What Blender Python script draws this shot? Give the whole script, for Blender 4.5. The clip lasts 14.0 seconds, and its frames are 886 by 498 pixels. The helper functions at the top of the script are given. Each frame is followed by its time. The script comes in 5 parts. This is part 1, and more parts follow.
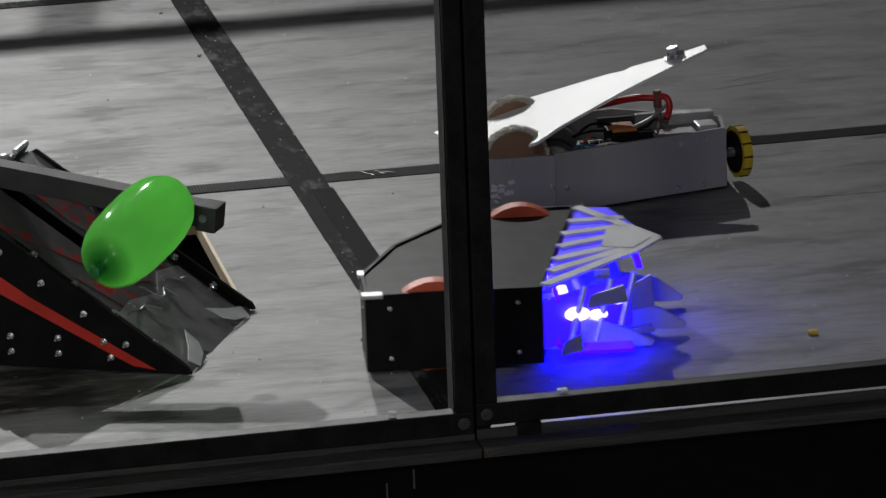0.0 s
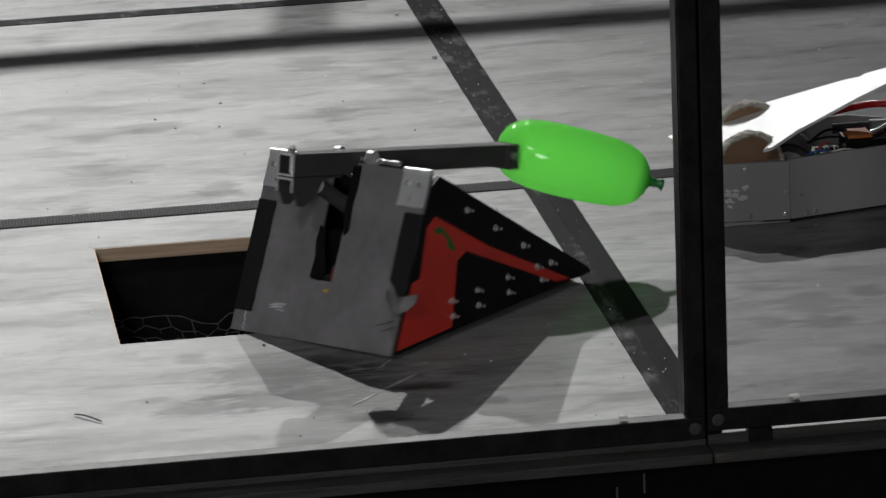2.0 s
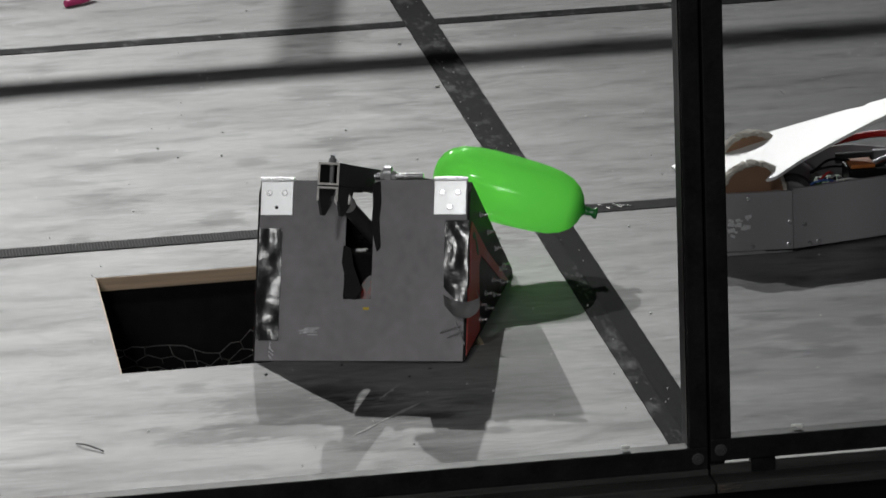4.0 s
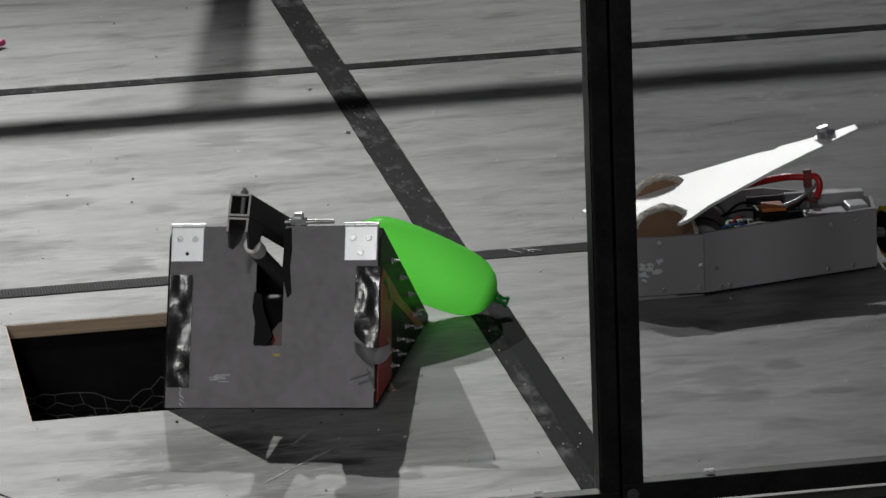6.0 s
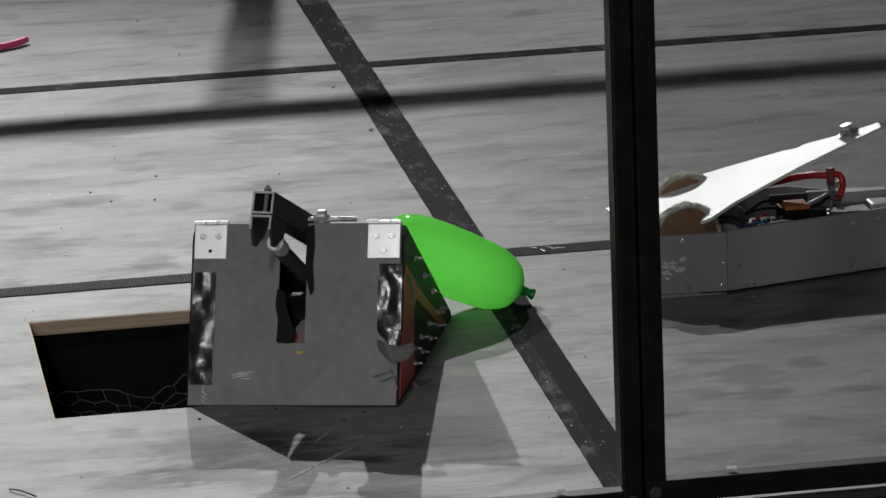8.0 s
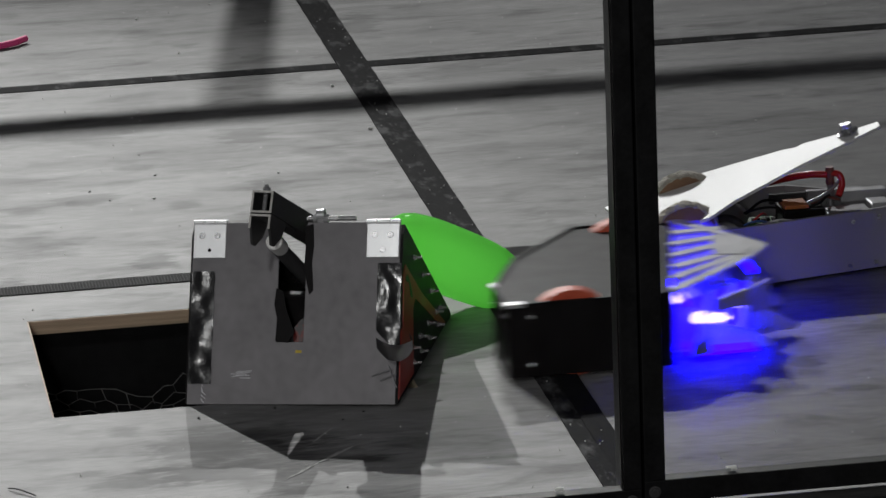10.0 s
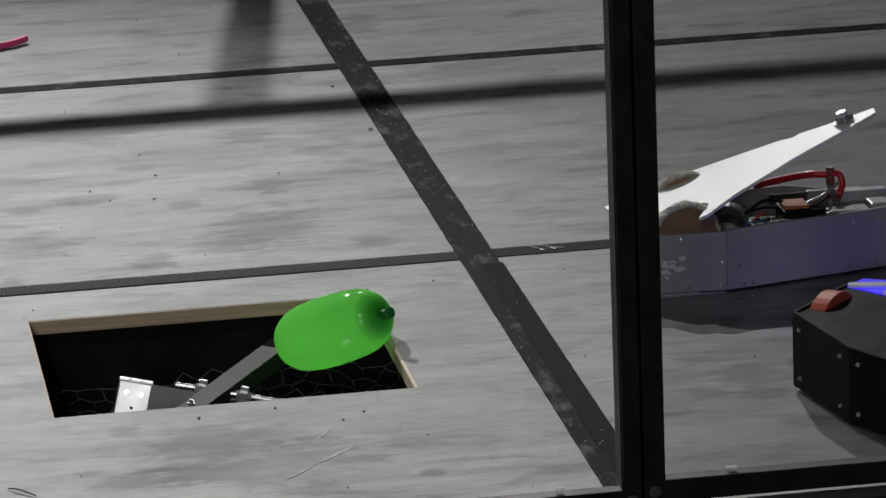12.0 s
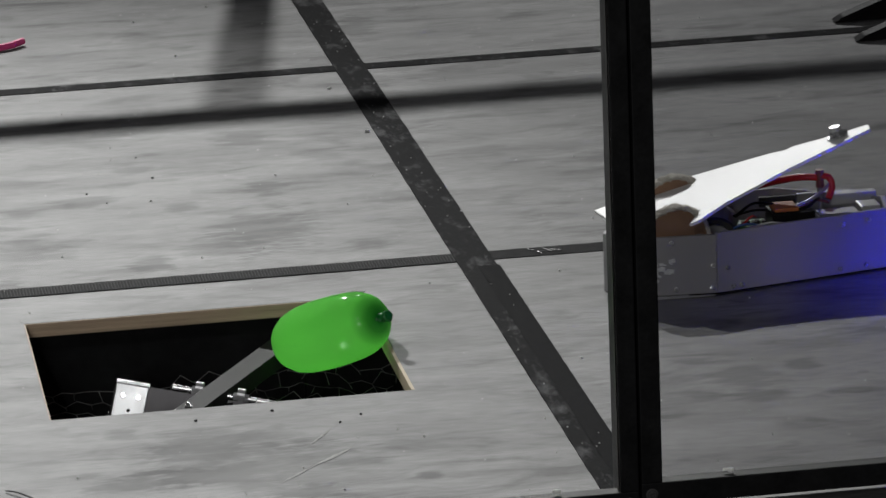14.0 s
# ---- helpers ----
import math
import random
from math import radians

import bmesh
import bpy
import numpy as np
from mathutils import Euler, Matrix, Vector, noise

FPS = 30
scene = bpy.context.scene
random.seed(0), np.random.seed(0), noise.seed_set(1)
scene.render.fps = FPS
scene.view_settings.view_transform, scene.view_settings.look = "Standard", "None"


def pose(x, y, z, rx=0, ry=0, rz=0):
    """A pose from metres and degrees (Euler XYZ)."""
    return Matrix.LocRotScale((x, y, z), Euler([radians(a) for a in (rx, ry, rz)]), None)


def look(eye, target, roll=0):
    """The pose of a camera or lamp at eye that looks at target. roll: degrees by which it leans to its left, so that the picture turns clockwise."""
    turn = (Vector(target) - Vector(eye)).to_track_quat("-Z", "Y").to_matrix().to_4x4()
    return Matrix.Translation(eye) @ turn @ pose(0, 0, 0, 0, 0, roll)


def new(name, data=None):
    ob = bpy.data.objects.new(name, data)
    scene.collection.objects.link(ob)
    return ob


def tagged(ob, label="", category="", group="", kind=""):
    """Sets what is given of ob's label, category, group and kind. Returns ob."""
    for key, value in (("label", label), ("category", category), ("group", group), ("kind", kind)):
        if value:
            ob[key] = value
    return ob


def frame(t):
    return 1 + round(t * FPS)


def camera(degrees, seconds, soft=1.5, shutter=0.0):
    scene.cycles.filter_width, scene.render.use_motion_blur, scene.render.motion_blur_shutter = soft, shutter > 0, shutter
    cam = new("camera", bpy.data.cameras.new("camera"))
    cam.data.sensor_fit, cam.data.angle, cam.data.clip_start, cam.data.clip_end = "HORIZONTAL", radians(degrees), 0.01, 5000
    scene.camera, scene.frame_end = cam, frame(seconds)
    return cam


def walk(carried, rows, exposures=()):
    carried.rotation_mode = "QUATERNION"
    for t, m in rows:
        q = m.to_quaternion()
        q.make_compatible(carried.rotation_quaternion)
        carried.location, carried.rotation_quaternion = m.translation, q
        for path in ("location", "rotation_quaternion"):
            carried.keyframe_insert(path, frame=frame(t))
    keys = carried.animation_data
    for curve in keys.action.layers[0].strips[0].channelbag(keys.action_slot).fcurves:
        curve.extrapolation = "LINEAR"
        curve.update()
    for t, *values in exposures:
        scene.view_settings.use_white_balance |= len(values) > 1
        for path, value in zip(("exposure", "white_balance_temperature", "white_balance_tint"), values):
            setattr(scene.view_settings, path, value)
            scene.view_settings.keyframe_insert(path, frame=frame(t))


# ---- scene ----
cam = camera(11.2, 14.0, soft=1.5, shutter=0.65)

# seconds, eye x, y, z, yaw to the right, tilt down, roll
PATH = [
    (0, -0.984, -6.096, 1.730, 10.932, 16.592, -2.078),
    (0.1, -0.984, -6.096, 1.730, 10.920, 16.590, -2.100),
    (0.2, -0.984, -6.096, 1.730, 10.720, 16.580, -2.120),
    (0.3, -0.984, -6.096, 1.730, 10.240, 16.570, -2.170),
    (0.4, -0.984, -6.096, 1.730, 9.620, 16.550, -2.220),
    (0.5, -0.984, -6.096, 1.730, 9.056, 16.536, -2.279),
    (0.6, -0.984, -6.096, 1.730, 8.670, 16.520, -2.285),
    (0.7, -0.984, -6.096, 1.730, 8.450, 16.505, -2.290),
    (0.8, -0.984, -6.096, 1.730, 8.250, 16.490, -2.295),
    (0.9, -0.984, -6.096, 1.730, 8.100, 16.480, -2.300),
    (1, -0.984, -6.096, 1.730, 7.987, 16.473, -2.302),
    (1.5, -0.984, -6.096, 1.730, 8.055, 16.462, -2.320),
    (2, -0.984, -6.096, 1.730, 7.856, 16.440, -2.292),
    (2.5, -0.984, -6.096, 1.730, 7.759, 16.436, -2.292),
    (3, -0.984, -6.096, 1.730, 7.781, 16.438, -2.271),
    (3.2, -0.984, -6.096, 1.730, 7.750, 16.420, -2.270),
    (4.2, -0.981, -6.085, 1.727, 7.850, 15.950, -2.250),
    (5.3, -0.977, -6.073, 1.723, 7.980, 15.510, -2.235),
    (5.4, -0.977, -6.073, 1.723, 8.240, 15.513, -2.234),
    (5.5, -0.977, -6.073, 1.723, 8.377, 15.516, -2.232),
    (5.6, -0.977, -6.073, 1.723, 8.560, 15.520, -2.230),
    (5.8, -0.977, -6.073, 1.723, 8.940, 15.530, -2.220),
    (6, -0.977, -6.073, 1.723, 8.998, 15.532, -2.210),
    (6.2, -0.977, -6.073, 1.723, 8.910, 15.535, -2.212),
    (6.5, -0.977, -6.073, 1.723, 8.804, 15.544, -2.216),
    (7, -0.977, -6.073, 1.723, 8.628, 15.548, -2.222),
    (7.5, -0.977, -6.073, 1.723, 8.675, 15.539, -2.221),
    (8, -0.977, -6.073, 1.723, 8.695, 15.550, -2.203),
    (8.2, -0.977, -6.073, 1.723, 8.697, 15.555, -2.200),
    (10.5, -0.977, -6.073, 1.723, 8.705, 15.561, -2.198),
    (12.5, -0.977, -6.073, 1.723, 8.703, 15.560, -2.205),
    (13, -0.977, -6.073, 1.723, 8.722, 15.576, -2.203),
    (13.5, -0.977, -6.073, 1.723, 8.736, 15.541, -2.195),
    (14, -0.977, -6.073, 1.723, 8.745, 15.532, -2.213),
]
walk(cam, [(t, pose(x, y, z, 90 - tilt, 0, -yaw) @ pose(0, 0, 0, 0, 0, roll)) for t, x, y, z, yaw, tilt, roll in PATH],
     exposures=[(0, -0.02), (0.5, 0.05), (1, 0.23), (3.2, 0.23), (5.3, 0.09), (8.2, 0.10), (10.3, -0.07), (14, -0.07)])

# ---- light: two stage lamps beyond the far wall, the dim hall and added front fill ----
world = bpy.data.worlds.new("hall")
world.use_nodes = True
scene.world = world
world.node_tree.nodes["Background"].inputs["Color"].default_value = (0.9, 0.92, 1.0, 1)
world.node_tree.nodes["Background"].inputs["Strength"].default_value = 0.030


def stage_lamp(name, eye, target, watts, size, cone, blend):
    data = bpy.data.lights.new(name, "SPOT")
    data.energy, data.shadow_soft_size, data.spot_size, data.spot_blend = watts, size, radians(cone), blend
    data.color = (0.995, 1.0, 0.972)
    lamp = new(name, data)
    lamp.matrix_world = look(eye, target)
    return lamp


stage_lamp("stage_lamp_left", (-2.0, 7.7, 5.05), (-1.27, 0.12, 0), 4200, 0.036, 23.5, 1.0)
stage_lamp("stage_lamp_right", (0.75, 7.7, 5.05), (0.30, 0.45, 0), 1380, 0.036, 26, 1.0)


def fill_lamp(name, eye, target, watts, wide):
    """A soft unseen fill lamp, added to light faces turned to the camera."""
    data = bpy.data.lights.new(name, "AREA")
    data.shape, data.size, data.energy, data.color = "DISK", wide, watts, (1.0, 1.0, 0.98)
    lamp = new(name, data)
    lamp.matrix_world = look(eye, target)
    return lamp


# both lamps are added fill from the public's side, out of view
fill_lamp("front_fill", (-2.2, -8.6, 2.3), (-0.2, -0.4, 0.1), 110, 1.2)
fill_lamp("front_fill_high", (-2.5, -6.0, 4.4), (-0.3, -0.6, 0.1), 60, 0.5)


# ---- materials ----
def mat(name, color, rough=0.5, metal=0.0, vary=0.15, scale=30.0, bump=0.0, stretch=(1, 1, 1), emit=0.0, spec=0.5):
    m = bpy.data.materials.new(name)
    m.use_nodes = True
    nt = m.node_tree
    b = nt.nodes["Principled BSDF"]
    b.inputs["Roughness"].default_value = rough
    b.inputs["Metallic"].default_value = metal
    b.inputs["Specular IOR Level"].default_value = spec
    b.inputs["Base Color"].default_value = (*color, 1)
    if emit:
        b.inputs["Emission Color"].default_value = (*color, 1)
        b.inputs["Emission Strength"].default_value = emit
    tc = nt.nodes.new("ShaderNodeTexCoord")
    mp = nt.nodes.new("ShaderNodeMapping")
    mp.inputs["Scale"].default_value = stretch
    nt.links.new(tc.outputs["Object"], mp.inputs["Vector"])
    n1 = nt.nodes.new("ShaderNodeTexNoise")
    n1.inputs["Scale"].default_value, n1.inputs["Detail"].default_value = scale, 6
    n2 = nt.nodes.new("ShaderNodeTexNoise")
    n2.inputs["Scale"].default_value, n2.inputs["Detail"].default_value = scale * 7, 4
    for n in (n1, n2):
        nt.links.new(mp.outputs["Vector"], n.inputs["Vector"])
    if vary:
        mix = nt.nodes.new("ShaderNodeMix")
        mix.data_type = "FLOAT"
        mix.inputs[0].default_value = 0.35
        nt.links.new(n1.outputs["Fac"], mix.inputs[2])
        nt.links.new(n2.outputs["Fac"], mix.inputs[3])
        ramp = nt.nodes.new("ShaderNodeValToRGB")
        ramp.color_ramp.elements[0].position, ramp.color_ramp.elements[1].position = 0.3, 0.7
        ramp.color_ramp.elements[0].color = (*[max(0, c * (1 - vary)) for c in color], 1)
        ramp.color_ramp.elements[1].color = (*[min(1, c * (1 + vary)) for c in color], 1)
        nt.links.new(mix.outputs[0], ramp.inputs["Fac"])
        nt.links.new(ramp.outputs["Color"], b.inputs["Base Color"])
        rr = nt.nodes.new("ShaderNodeMapRange")
        rr.inputs["To Min"].default_value, rr.inputs["To Max"].default_value = max(0.02, rough - 0.12), min(1, rough + 0.12)
        nt.links.new(n1.outputs["Fac"], rr.inputs["Value"])
        nt.links.new(rr.outputs["Result"], b.inputs["Roughness"])
    if bump:
        bp = nt.nodes.new("ShaderNodeBump")
        bp.inputs["Strength"].default_value, bp.inputs["Distance"].default_value = bump, 0.002
        nt.links.new(n2.outputs["Fac"], bp.inputs["Height"])
        nt.links.new(bp.outputs["Normal"], b.inputs["Normal"])
    return m


# dark smears on the floor: x, y, half length, half width, how much light they leave
SMEARS = ((-0.239, 0.482, 0.026, 0.030, 0.45), (-0.510, 0.467, 0.037, 0.027, 0.50), (-0.424, 0.650, 0.030, 0.021, 0.60), (-0.232, 0.784, 0.039, 0.044, 0.60), (-0.263, 0.229, 0.056, 0.082, 0.55),
          (-0.442, 0.098, 0.030, 0.027, 0.45), (-0.333, 0.161, 0.047, 0.043, 0.65), (-0.603, 0.225, 0.048, 0.050, 0.65), (-0.141, 0.103, 0.031, 0.021, 0.50), (-0.369, 0.397, 0.020, 0.016, 0.60),
          (-0.651, 0.046, 0.019, 0.020, 0.60), (-0.133, 0.649, 0.034, 0.025, 0.75), (-0.090, 0.381, 0.041, 0.026, 0.75), (-0.608, 0.427, 0.033, 0.016, 0.60), (-0.562, -0.684, 0.015, 0.019, 0.50),
          (-0.443, -0.742, 0.085, 0.037, 0.55), (-0.449, -0.789, 0.095, 0.022, 0.45), (-0.473, -0.871, 0.087, 0.026, 0.32), (-0.567, -0.885, 0.040, 0.022, 0.32), (-0.616, -0.837, 0.019, 0.011, 0.50),
          (-0.299, -0.868, 0.033, 0.009, 0.50), (-0.215, -0.950, 0.012, 0.011, 0.40), (-0.356, -0.966, 0.033, 0.017, 0.50), (-0.425, -0.855, 0.110, 0.066, 0.66), (0.237, -0.661, 0.035, 0.038, 0.65),
          (0.322, -0.635, 0.018, 0.024, 0.60), (0.247, -0.742, 0.027, 0.019, 0.60), (0.174, -0.721, 0.021, 0.019, 0.70), (0.370, -0.760, 0.034, 0.009, 0.60), (0.192, -0.579, 0.021, 0.010, 0.65),
          (0.052, 1.523, 0.028, 0.062, 0.55), (0.080, 1.185, 0.027, 0.020, 0.70))


def floor_paint():
    """Worn dark-grey paint on plywood: streaks along the grain, scuffed patches, fine grit."""
    m = bpy.data.materials.new("floor_paint")
    m.use_nodes = True
    nt, N = m.node_tree, m.node_tree.nodes
    b = N["Principled BSDF"]
    tc = N.new("ShaderNodeNewGeometry")

    def noise_at(sx, sy, scale, detail, dist=0.0):
        mp = N.new("ShaderNodeMapping")
        mp.inputs["Scale"].default_value = (sx, sy, 1)
        nt.links.new(tc.outputs["Position"], mp.inputs["Vector"])
        n = N.new("ShaderNodeTexNoise")
        n.inputs["Scale"].default_value, n.inputs["Detail"].default_value = scale, detail
        n.inputs["Distortion"].default_value = dist
        n.inputs["Roughness"].default_value = 0.6
        nt.links.new(mp.outputs["Vector"], n.inputs["Vector"])
        return n

    def ramp(src, stops):
        r = N.new("ShaderNodeValToRGB")
        while len(r.color_ramp.elements) < len(stops):
            r.color_ramp.elements.new(0.5)
        for e, (p, v) in zip(r.color_ramp.elements, stops):
            e.position, e.color = p, (v, v, v, 1)
        nt.links.new(src, r.inputs["Fac"])
        return r

    def mult(a, c, fac=1.0):
        x = N.new("ShaderNodeMix")
        x.data_type, x.blend_type = "RGBA", "MULTIPLY"
        x.inputs[0].default_value = fac
        nt.links.new(a, x.inputs[6])
        nt.links.new(c, x.inputs[7])
        return x.outputs[2]

    streak = ramp(noise_at(3.6, 24, 1.0, 10, 0.35).outputs["Fac"], [(0.28, 0.74), (0.46, 0.97), (0.72, 1.10)])
    cloud = ramp(noise_at(4.0, 6.5, 1.0, 10, 0.3).outputs["Fac"], [(0.32, 0.76), (0.52, 1.0), (0.70, 1.12)])
    patch = ramp(noise_at(5.5, 15.0, 1.0, 9, 0.5).outputs["Fac"], [(0.34, 0.45), (0.40, 0.70), (0.47, 0.96), (0.75, 1.06)])
    scuff = ramp(noise_at(14.0, 40.0, 1.0, 10, 0.6).outputs["Fac"], [(0.33, 0.72), (0.42, 1.0), (0.60, 1.0), (0.72, 1.20)])
    grain = ramp(noise_at(40, 150, 1.0, 6, 0.1).outputs["Fac"], [(0.3, 0.78), (0.7, 1.16)])
    grit = ramp(noise_at(150, 180, 1.0, 3).outputs["Fac"], [(0.22, 0.45), (0.30, 1.0)])
    base = N.new("ShaderNodeRGB")
    base.outputs[0].default_value = (0.232, 0.230, 0.230, 1)
    c = mult(base.outputs[0], streak.outputs["Color"])
    c = mult(c, patch.outputs["Color"])
    c = mult(c, grain.outputs["Color"])
    c = mult(c, scuff.outputs["Color"])
    c = mult(c, cloud.outputs["Color"])
    c = mult(c, grit.outputs["Color"], 0.6)
    # dark smears and rubbed spots where machines have run
    wob = noise_at(11.0, 34.0, 1.0, 9, 0.4)
    fine = noise_at(40.0, 130.0, 1.0, 8, 0.5)
    for x, y, rx, ry, depth in SMEARS:
        deg = -8.5 * math.sin(40 * x)
        mp = N.new("ShaderNodeMapping")
        mp.vector_type = "TEXTURE"
        mp.inputs["Location"].default_value = (x, y, 0)
        mp.inputs["Rotation"].default_value = (0, 0, radians(deg))
        mp.inputs["Scale"].default_value = (rx * 1.30, ry * 1.45, 1)
        nt.links.new(tc.outputs["Position"], mp.inputs["Vector"])
        ln = N.new("ShaderNodeVectorMath")
        ln.operation = "LENGTH"
        nt.links.new(mp.outputs["Vector"], ln.inputs[0])
        a1 = N.new("ShaderNodeMath")
        a1.operation = "MULTIPLY_ADD"
        a1.inputs[1].default_value = 3.2
        nt.links.new(wob.outputs["Fac"], a1.inputs[0])
        nt.links.new(ln.outputs["Value"], a1.inputs[2])
        a2 = N.new("ShaderNodeMath")
        a2.operation = "MULTIPLY_ADD"
        a2.inputs[1].default_value = 1.6
        nt.links.new(fine.outputs["Fac"], a2.inputs[0])
        nt.links.new(a1.outputs[0], a2.inputs[2])
        mr = N.new("ShaderNodeMapRange")
        mr.inputs["From Min"].default_value, mr.inputs["From Max"].default_value = 2.95, 3.60
        mr.inputs["To Min"].default_value, mr.inputs["To Max"].default_value = depth * 0.85, 1.0
        nt.links.new(a2.outputs[0], mr.inputs["Value"])
        c = mult(c, mr.outputs["Result"])
    nt.links.new(c, b.inputs["Base Color"])
    rough = ramp(noise_at(3.0, 14, 1.0, 5, 0.5).outputs["Fac"], [(0.3, 0.56), (0.7, 0.70)])
    nt.links.new(rough.outputs["Color"], b.inputs["Roughness"])
    b.inputs["Specular IOR Level"].default_value = 0.30
    bp = N.new("ShaderNodeBump")
    bp.inputs["Strength"].default_value, bp.inputs["Distance"].default_value = 0.18, 0.0015
    nt.links.new(noise_at(22, 45, 1.0, 7, 0.5).outputs["Fac"], bp.inputs["Height"])
    nt.links.new(bp.outputs["Normal"], b.inputs["Normal"])
    return m


def pane_material(name, tint, gloss):
    m = bpy.data.materials.new(name)
    m.use_nodes = True
    nt, N = m.node_tree, m.node_tree.nodes
    N.remove(N["Principled BSDF"])
    tr = N.new("ShaderNodeBsdfTransparent")
    tr.inputs["Color"].default_value = (*tint, 1)
    gl = N.new("ShaderNodeBsdfGlossy")
    gl.inputs["Roughness"].default_value = 0.03
    fr = N.new("ShaderNodeFresnel")
    fr.inputs["IOR"].default_value = gloss
    mx = N.new("ShaderNodeMixShader")
    nt.links.new(fr.outputs["Fac"], mx.inputs["Fac"])
    nt.links.new(tr.outputs["BSDF"], mx.inputs[1])
    nt.links.new(gl.outputs["BSDF"], mx.inputs[2])
    nt.links.new(mx.outputs["Shader"], N["Material Output"].inputs["Surface"])
    return m


def balloon_material():
    """Thin stretched latex, left thick and dark round the neck."""
    m = bpy.data.materials.new("green_latex")
    m.use_nodes = True
    nt, N = m.node_tree, m.node_tree.nodes
    b = N["Principled BSDF"]
    b.inputs["Specular IOR Level"].default_value = 1.0
    b.inputs["Roughness"].default_value = 0.10
    tc = N.new("ShaderNodeTexCoord")
    sp = N.new("ShaderNodeSeparateXYZ")
    nt.links.new(tc.outputs["Object"], sp.inputs["Vector"])
    mr = N.new("ShaderNodeMapRange")
    mr.interpolation_type = "SMOOTHSTEP"
    mr.inputs["From Min"].default_value, mr.inputs["From Max"].default_value = -0.105, -0.078
    nt.links.new(sp.outputs["Z"], mr.inputs["Value"])

    def latex(thick, thin):
        x = N.new("ShaderNodeMix")
        x.data_type = "RGBA"
        x.inputs[6].default_value, x.inputs[7].default_value = (*thick, 1), (*thin, 1)
        nt.links.new(mr.outputs["Result"], x.inputs[0])
        return x.outputs[2]
    nt.links.new(latex((0.01, 0.16, 0.03), (0.36, 1.0, 0.27)), b.inputs["Base Color"])
    tl = N.new("ShaderNodeBsdfTranslucent")
    nt.links.new(latex((0.01, 0.14, 0.03), (0.46, 1.0, 0.34)), tl.inputs["Color"])
    mx = N.new("ShaderNodeMixShader")
    mx.inputs["Fac"].default_value = 0.74
    nt.links.new(b.outputs["BSDF"], mx.inputs[1])
    nt.links.new(tl.outputs["BSDF"], mx.inputs[2])
    clear = N.new("ShaderNodeBsdfTransparent")
    nt.links.new(latex((0.01, 0.14, 0.03), (0.30, 0.85, 0.22)), clear.inputs["Color"])
    mx2 = N.new("ShaderNodeMixShader")
    mx2.inputs["Fac"].default_value = 0.21
    nt.links.new(mx.outputs["Shader"], mx2.inputs[1])
    nt.links.new(clear.outputs["BSDF"], mx2.inputs[2])
    nt.links.new(mx2.outputs["Shader"], N["Material Output"].inputs["Surface"])
    return m


def tape_material():
    """Black cloth tape, scuffed through to grey in patches, with dusty cross scratches."""
    m = mat("scuffed_tape", (0.015, 0.015, 0.016), 0.7, vary=0.5, scale=22, bump=0.1, spec=0.02)
    nt, N = m.node_tree, m.node_tree.nodes
    b = N["Principled BSDF"]
    old = b.inputs["Base Color"].links[0].from_socket
    g = N.new("ShaderNodeNewGeometry")
    facs = []
    for scale, lo, hi in (((22, 9, 1), 0.53, 0.68), ((90, 20, 1), 0.58, 0.76)):
        mp = N.new("ShaderNodeMapping")
        mp.inputs["Scale"].default_value = scale
        n = N.new("ShaderNodeTexNoise")
        n.inputs["Scale"].default_value, n.inputs["Detail"].default_value, n.inputs["Roughness"].default_value = 1.0, 8, 0.65
        r = N.new("ShaderNodeMapRange")
        r.inputs["From Min"].default_value, r.inputs["From Max"].default_value = lo, hi
        nt.links.new(g.outputs["Position"], mp.inputs["Vector"])
        nt.links.new(mp.outputs["Vector"], n.inputs["Vector"])
        nt.links.new(n.outputs["Fac"], r.inputs["Value"])
        facs.append(r)
    mx = N.new("ShaderNodeMath")
    mx.operation = "MAXIMUM"
    for i, r in enumerate(facs):
        nt.links.new(r.outputs["Result"], mx.inputs[i])
    mix = N.new("ShaderNodeMix")
    mix.data_type = "RGBA"
    mix.inputs[7].default_value = (0.125, 0.125, 0.128, 1)
    nt.links.new(mx.outputs[0], mix.inputs[0])
    nt.links.new(old, mix.inputs[6])
    nt.links.new(mix.outputs[2], b.inputs["Base Color"])
    return m


M_TAPE = tape_material()
M_CREASED = mat("creased_glossy_tape", (0.012, 0.012, 0.013), 0.72, vary=0.5, scale=40, bump=0.1, spec=0.02)
M_FLOOR = floor_paint()
M_TAPE_WORN = mat("worn_tape", (0.032, 0.032, 0.033), 0.75, vary=0.5, scale=40, bump=0.1, spec=0.03)
M_RIB = mat("ribbed_tape", (0.06, 0.06, 0.061), 0.7, vary=0.35, scale=60, spec=0.05)
M_PLY = mat("plywood_edge", (0.44, 0.33, 0.23), 0.75, vary=0.3, scale=18, bump=0.3, stretch=(0.3, 0.3, 14))
M_PINE = mat("bare_wood", (0.62, 0.52, 0.36), 0.75, vary=0.2, scale=20, bump=0.3, stretch=(1, 0.3, 6))
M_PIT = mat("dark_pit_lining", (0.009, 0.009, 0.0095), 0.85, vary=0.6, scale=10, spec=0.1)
M_WIRE = mat("galvanised_wire", (0.26, 0.26, 0.25), 0.35, 0.5, vary=0.2, scale=80)
M_FRAME = mat("black_painted_steel", (0.008, 0.008, 0.0085), 0.46, vary=0.6, scale=25, bump=0.15, spec=0.10)
M_LEDGE = mat("black_painted_board", (0.026, 0.0255, 0.025), 0.5, vary=0.85, scale=16, bump=0.6, stretch=(0.5, 9, 9), spec=0.3)
